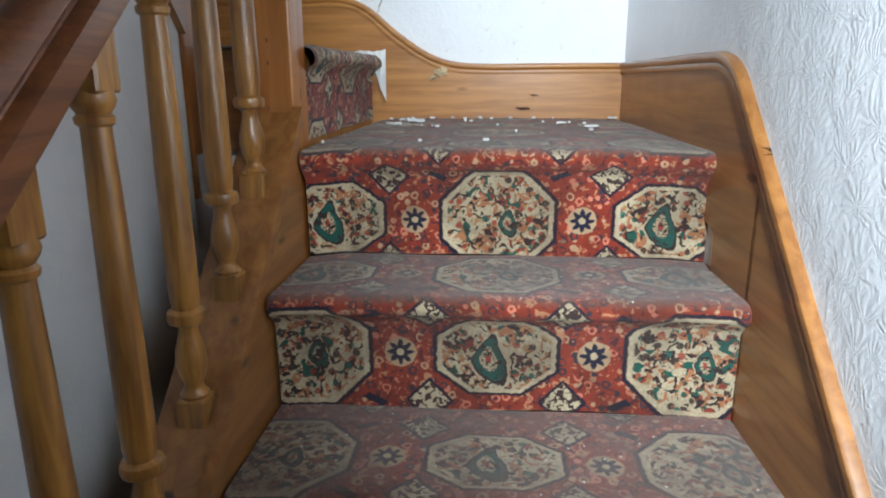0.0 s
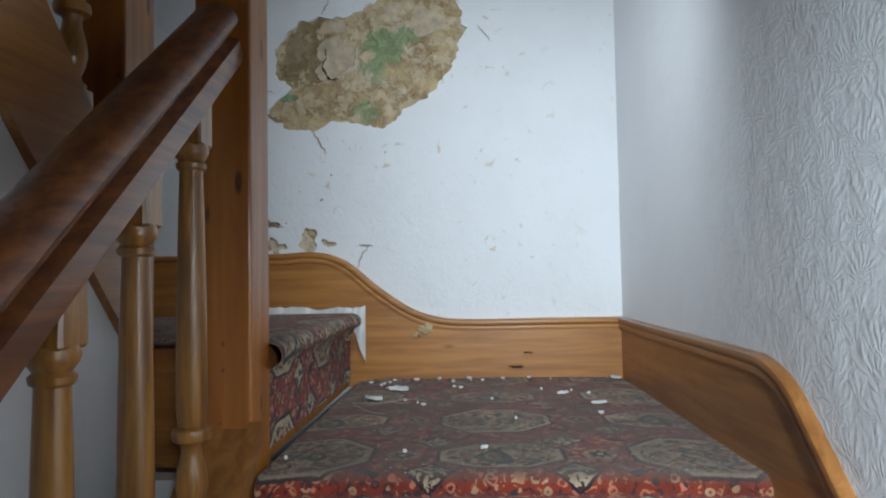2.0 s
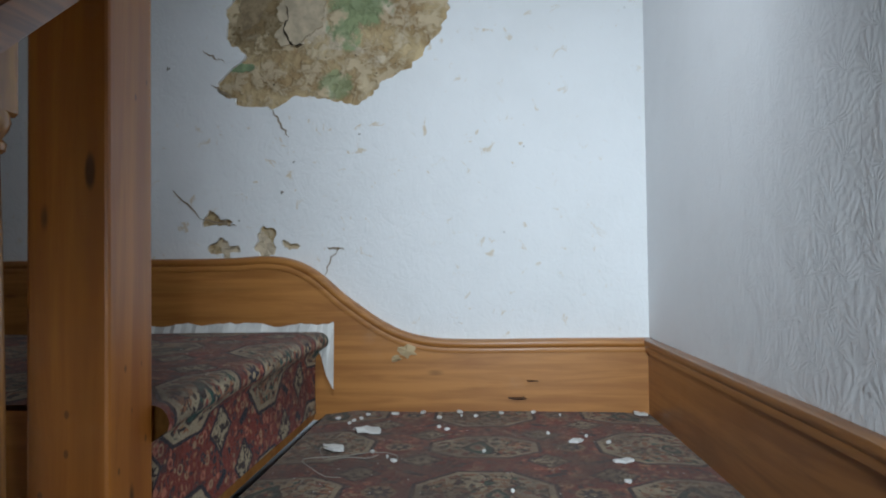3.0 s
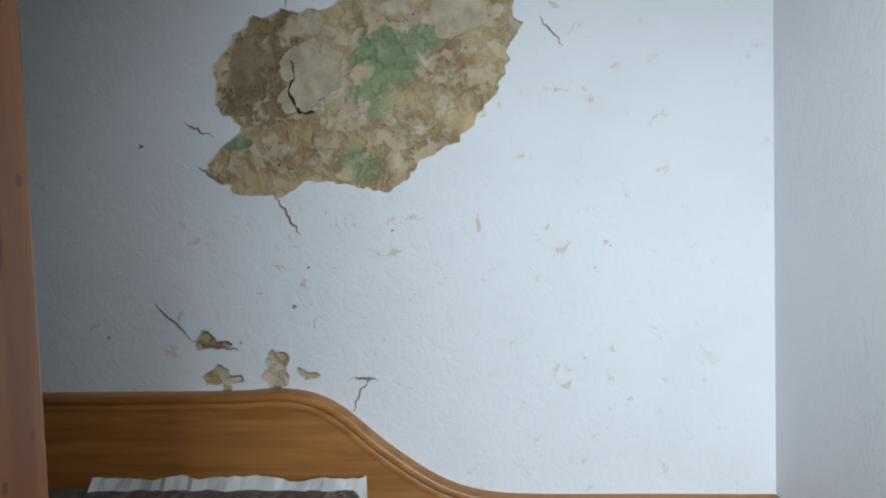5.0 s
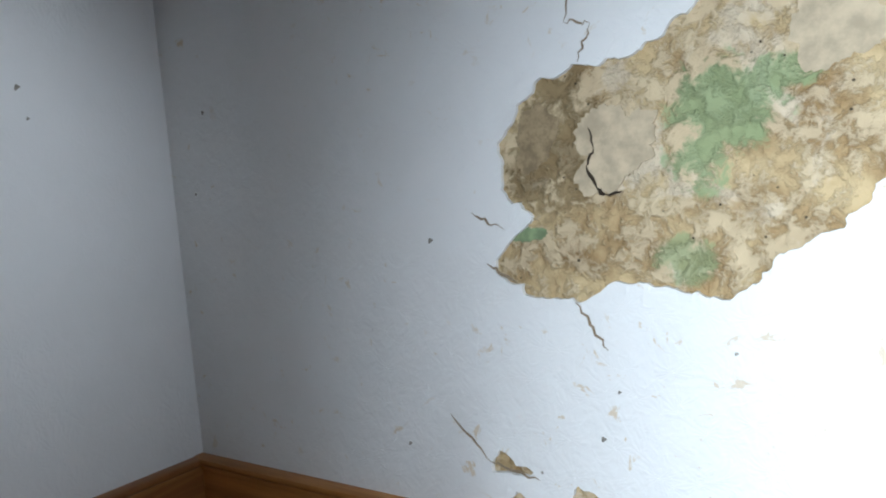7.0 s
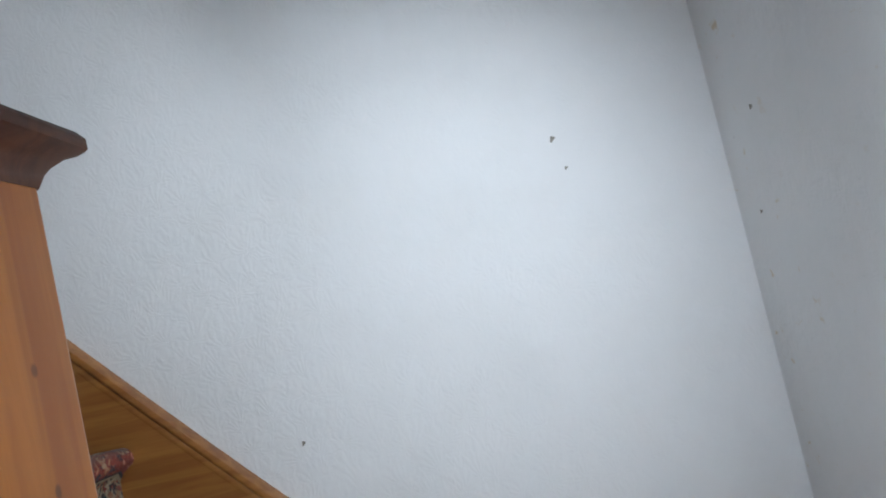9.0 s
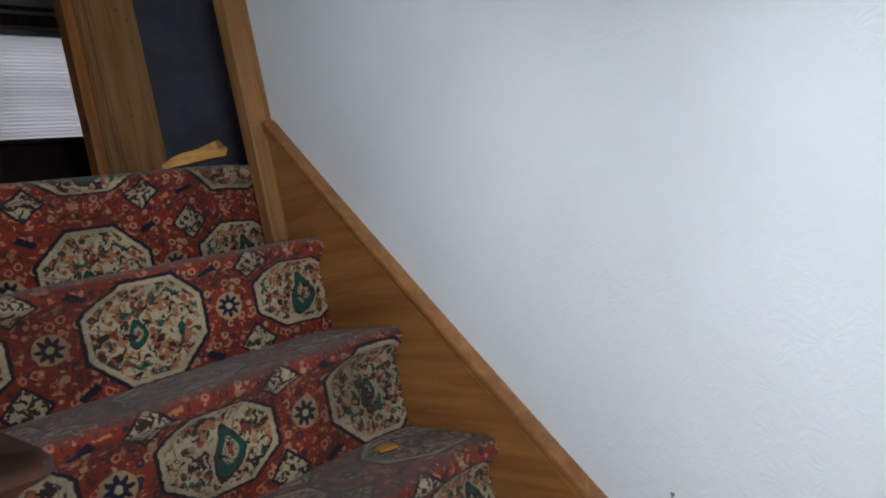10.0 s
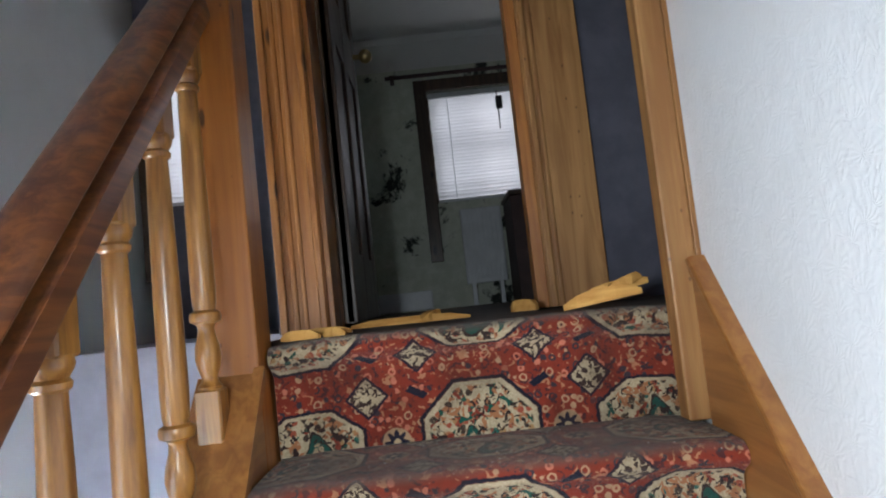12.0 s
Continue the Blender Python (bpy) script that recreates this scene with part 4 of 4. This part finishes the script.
blind_1 = window_with_blind("window_1", wx0, wx1, wz0, wz1, yR, [(wx0 + wx1) / 2, -1.645])
yP = -3.62
px0, px1 = -0.42, -0.06
# The passage end walls carry its darkness in their colour.
structure("wall_passage_south_west", box(-0.90, px0, yP - 0.18, yP, TOP - 0.006, CEIL), UNLIT_ROOM, "passage end wall coloured dark as if unlit", "wall")
structure("wall_passage_south_low", box(px0, px1, yP - 0.18, yP, TOP - 0.006, wz0), UNLIT_ROOM, "wall under the passage window, coloured dark as if unlit", "wall")
structure("wall_passage_south_head", box(px0, px1, yP - 0.18, yP, wz1, CEIL), UNLIT_ROOM, "wall over the passage window, coloured dark as if unlit", "wall")
structure("wall_passage_south_edge", box(px1, 0.0, yP - 0.18, yP, TOP - 0.006, CEIL), UNLIT_ROOM, "wall beside the passage window, coloured dark as if unlit", "wall")
window_with_blind("window_2", px0, px1, wz0, wz1, yP, [])


def wire(name, pts, r, material, parent=None, label="", category=""):
    cu_ = bpy.data.curves.new(name, "CURVE")
    cu_.dimensions, cu_.bevel_depth, cu_.bevel_resolution = "3D", r, 2
    sp = cu_.splines.new("POLY")
    sp.points.add(len(pts) - 1)
    for p, q in zip(sp.points, pts):
        p.co = (*q, 1)
    cu_.materials.append(material)
    ob = new(name, cu_)
    ob.parent = parent
    return tagged(ob, label, category)


rad = thing("radiator", "white ribbed panel radiator under the window", "radiator")
part("panel", box(-1.74, -1.50, yR + 0.04, yR + 0.075, TOP + 0.12, 1.93, 0.006), RADIATOR, rad)
for i in range(9):
    x = -1.515 - 0.026 * i
    part("rib", box(x - 0.006, x + 0.006, yR + 0.074, yR + 0.082, TOP + 0.15, 1.90, 0.002), RADIATOR, rad)
for x in (-1.54, -1.70):
    part("foot", box(x - 0.012, x + 0.012, yR + 0.03, yR + 0.08, TOP - 0.006, TOP + 0.13), RADIATOR, rad)
cup = thing("low_cupboard", "dark maroon low cupboard by the window", "cupboard")
part("carcass", box(-2.3, -1.76, yR + 0.04, yR + 0.42, TOP - 0.006, 1.93, 0.005), CUPBOARD, cup)
part("top", box(-2.32, -1.75, yR + 0.03, yR + 0.44, 1.93, 1.955, 0.005), DARKDOOR, cup)

# ---- loose bits ----
def flake(x, y, z, r, seed, material=FLAKE, label="curled white flake of fallen paint", flat=0.6, name="paint_flake"):
    rnd = random.Random(seed)
    bm = bmesh.new()
    n = 11
    ang = rnd.random() * 6
    c = bm.verts.new((x, y, z + 0.006 + r * 0.05))
    ring, low = [], []
    for i in range(n):
        t = 2 * math.pi * i / n
        q = r * (0.75 + 0.5 * rnd.random())
        a, b = q * math.cos(t), q * flat * math.sin(t)
        px, py = x + a * math.cos(ang) - b * math.sin(ang), y + a * math.sin(ang) + b * math.cos(ang)
        h = rnd.random() * r * 0.22
        ring.append(bm.verts.new((px, py, z + 0.004 + h)))
        low.append(bm.verts.new((px, py, z + 0.001 + h * 0.5)))
    cl_ = bm.verts.new((x, y, z - 0.001))
    for i in range(n):
        j = (i + 1) % n
        bm.faces.new((c, ring[i], ring[j]))
        bm.faces.new((ring[i], low[i], low[j], ring[j]))
        bm.faces.new((cl_, low[j], low[i]))
    return tagged(mesh_object(name, bm, material), label, "debris", "paint flakes on the landing" if material is FLAKE else "")


for i, (x, y, r) in enumerate([(-0.594, -0.205, 0.028), (-0.63, -0.325, 0.026), (-0.20, -0.273, 0.016), (-0.14, -0.39, 0.016), (-0.035, -0.06, 0.016), (-0.50, -0.045, 0.010), (-0.42, -0.04, 0.008), (-0.33, -0.05, 0.007), (-0.56, -0.06, 0.009), (-0.26, -0.042, 0.006)]):
    flake(x, y, L1 + 0.001, r, 40 + i)
rnd = random.Random(9)
for i in range(26):
    flake(-0.08 - 0.62 * rnd.random(), -0.06 - 0.74 * rnd.random(), L1 + 0.001, 0.003 + 0.004 * rnd.random(), 100 + i)
flake(-1.64, -1.29, L2 + RISE2 * 3 + 0.001, 0.022, 7, LEAF, "small dry orange leaf lying on the stair carpet", 0.8, "dry_leaf")


def torn_strip():
    """A ragged torn band of white paint hanging at the skirting above the landing step."""
    rnd = random.Random(4)
    bm = bmesh.new()
    tops, bots = [], []
    n = 40
    for i in range(n + 1):
        x = -0.70 - 0.50 * i / n
        zt = L2 + 0.012 + 0.016 * noise.noise(Vector((x * 14, 3.1, 0))) + 0.004 * rnd.random()
        zb = L2 - 0.006 if i > 3 else L2 - 0.13 + 0.035 * i
        zb -= 0.008 * rnd.random()
        y = -0.026 - 0.008 * rnd.random()
        tops.append((x, y + 0.004, zt))
        bots.append((x, y - 0.004 - 0.012 * rnd.random(), zb))
    for k, off in ((0, 0.0), (1, -0.0022)):
        a = [bm.verts.new((x, y + off, z)) for x, y, z in tops]
        b = [bm.verts.new((x, y + off, z)) for x, y, z in bots]
        for i in range(n):
            bm.faces.new((a[i], a[i + 1], b[i + 1], b[i]))
    return tagged(mesh_object("torn_paint_strip", bm, FLAKE), "ragged torn strip of white paint along the skirting", "debris")


torn_strip()


def splinter(a, b, w, h, seed):
    """A split length of pine with ragged ends."""
    rnd = random.Random(seed)
    A, B = Vector(a), Vector(b)
    d = (B - A).normalized()
    s = Vector((d.y, -d.x, 0)).normalized()
    bm = bmesh.new()
    rings = []
    for i in range(7):
        t = i / 6
        k = 0.35 + 0.65 * min(1.0, 4 * min(t, 1 - t) + rnd.random() * 0.25)
        p = A + (B - A) * t + s * (rnd.random() - 0.5) * 0.006
        rings.append([bm.verts.new(p + s * w * k * x + Vector((0, 0, h * k * z))) for x, z in ((-0.5, 0), (0.5, 0), (0.42, 1), (-0.38, 0.9))])
    for r, q in zip(rings, rings[1:]):
        for i in range(4):
            bm.faces.new((r[i], r[(i + 1) % 4], q[(i + 1) % 4], q[i]))
    bm.faces.new(rings[0][::-1])
    bm.faces.new(rings[-1])
    return tagged(mesh_object("wood_splinter", bm, SPLINTER), "split piece of bare pine lying on the upper floor", "debris", "broken wood on the upper floor")


F = TOP + 0.002
for i, (a, b, w, h) in enumerate([((-1.56, -1.765, F), (-1.70, -1.745, F + 0.018), 0.032, 0.026), ((-1.60, -1.79, F + 0.012), (-1.725, -1.785, F + 0.035), 0.03, 0.022),
                                  ((-1.64, -1.76, F + 0.022), (-1.71, -1.77, F + 0.045), 0.02, 0.018), ((-1.13, -2.06, F), (-1.40, -2.02, F), 0.04, 0.016),
                                  ((-1.29, -2.00, F), (-1.33, -2.07, F + 0.008), 0.028, 0.02), ((-1.06, -1.86, F), (-1.16, -1.85, F), 0.028, 0.016),
                                  ((-1.045, -1.755, F), (-1.115, -1.745, F), 0.028, 0.018), ((-1.12, -1.765, F), (-1.16, -1.76, F), 0.022, 0.016), ((-1.50, -2.06, F), (-1.55, -2.02, F), 0.035, 0.026)]):
    splinter(a, b, w, h, 60 + i)

pole = thing("curtain_pole", "dark curtain pole on brackets above the window", "curtain pole")
bm = bmesh.new()
bmesh.ops.create_cone(bm, cap_ends=True, segments=14, radius1=0.012, radius2=0.012, depth=1.400, matrix=Matrix.Translation((-1.844, yR + 0.075, 2.752)) @ Matrix.Rotation(radians(90), 4, "Y"))
part("rod", bm, CUPBOARD, pole, smooth=40)
for x in (-1.184, -2.484):
    part("bracket", box(x - 0.012, x + 0.012, yR, yR + 0.085, 2.732, 2.768, 0.003), CUPBOARD, pole)

# blind pull hanging in front of the blind
wire("blind_cord", [(-1.80, yR + 0.012, 2.63), (-1.803, yR + 0.014, 2.5), (-1.80, yR + 0.013, 2.40)], 0.004, CABLE, blind_1)
part("cord_knob", box(-1.83, -1.79, yR + 0.004, yR + 0.03, 2.52, 2.60, 0.008), CABLE, blind_1, "dark cord weight")

# dust threads and peeled scraps on the landing
THREAD = plain("dust_thread", (0.40, 0.36, 0.31), 0.9)
for i, (x, y, r, a0) in enumerate([(-0.58, -0.42, 0.075, 0.3), (-0.60, -0.36, 0.05, 2.0)]):
    pts = [(x + r * math.cos(a0 + t * 0.33) * (1 + 0.15 * math.sin(t)), y + r * 0.8 * math.sin(a0 + t * 0.33), L1 + 0.006 + 0.004 * math.sin(t * 0.9)) for t in range(14)]
    wire("dust_thread", pts, 0.0007, THREAD, None, "fine curled thread of dust lying on the carpet", "debris")


def scrap(x, z, w, h, seed, material, label):
    """A peeled scrap clinging to the skirting."""
    rnd = random.Random(seed)
    bm = bmesh.new()
    ring = []
    n = 12
    for i in range(n):
        t = 2 * math.pi * i / n
        k = 0.6 + 0.6 * rnd.random()
        ring.append(bm.verts.new((x + w * k * math.cos(t), -0.0225 - 0.006 * rnd.random(), z + h * k * math.sin(t))))
    front = bm.verts.new((x, -0.030, z))
    back = bm.verts.new((x, -0.0205, z))
    for i in range(n):
        bm.faces.new((front, ring[i], ring[(i + 1) % n]))
        bm.faces.new((back, ring[(i + 1) % n], ring[i]))
    return tagged(mesh_object("peeled_scrap", bm, material), label, "debris")


SCRAP = plain("yellowed_scrap", (0.56, 0.42, 0.24), 0.8)
scrap(-0.535, 0.135, 0.022, 0.016, 1, SCRAP, "yellowed scrap of peeled varnish on the skirting")
scrap(-0.56, 0.118, 0.012, 0.008, 2, SCRAP, "yellowed scrap of peeled varnish on the skirting")
SCUFF = plain("dark_scuff", (0.09, 0.04, 0.018), 0.6)
scrap(-0.29, 0.03, 0.022, 0.004, 3, SCUFF, "dark scuff mark on the pine skirting")
scrap(-0.26, 0.068, 0.016, 0.0018, 4, SCUFF, "dark scuff mark on the pine skirting")
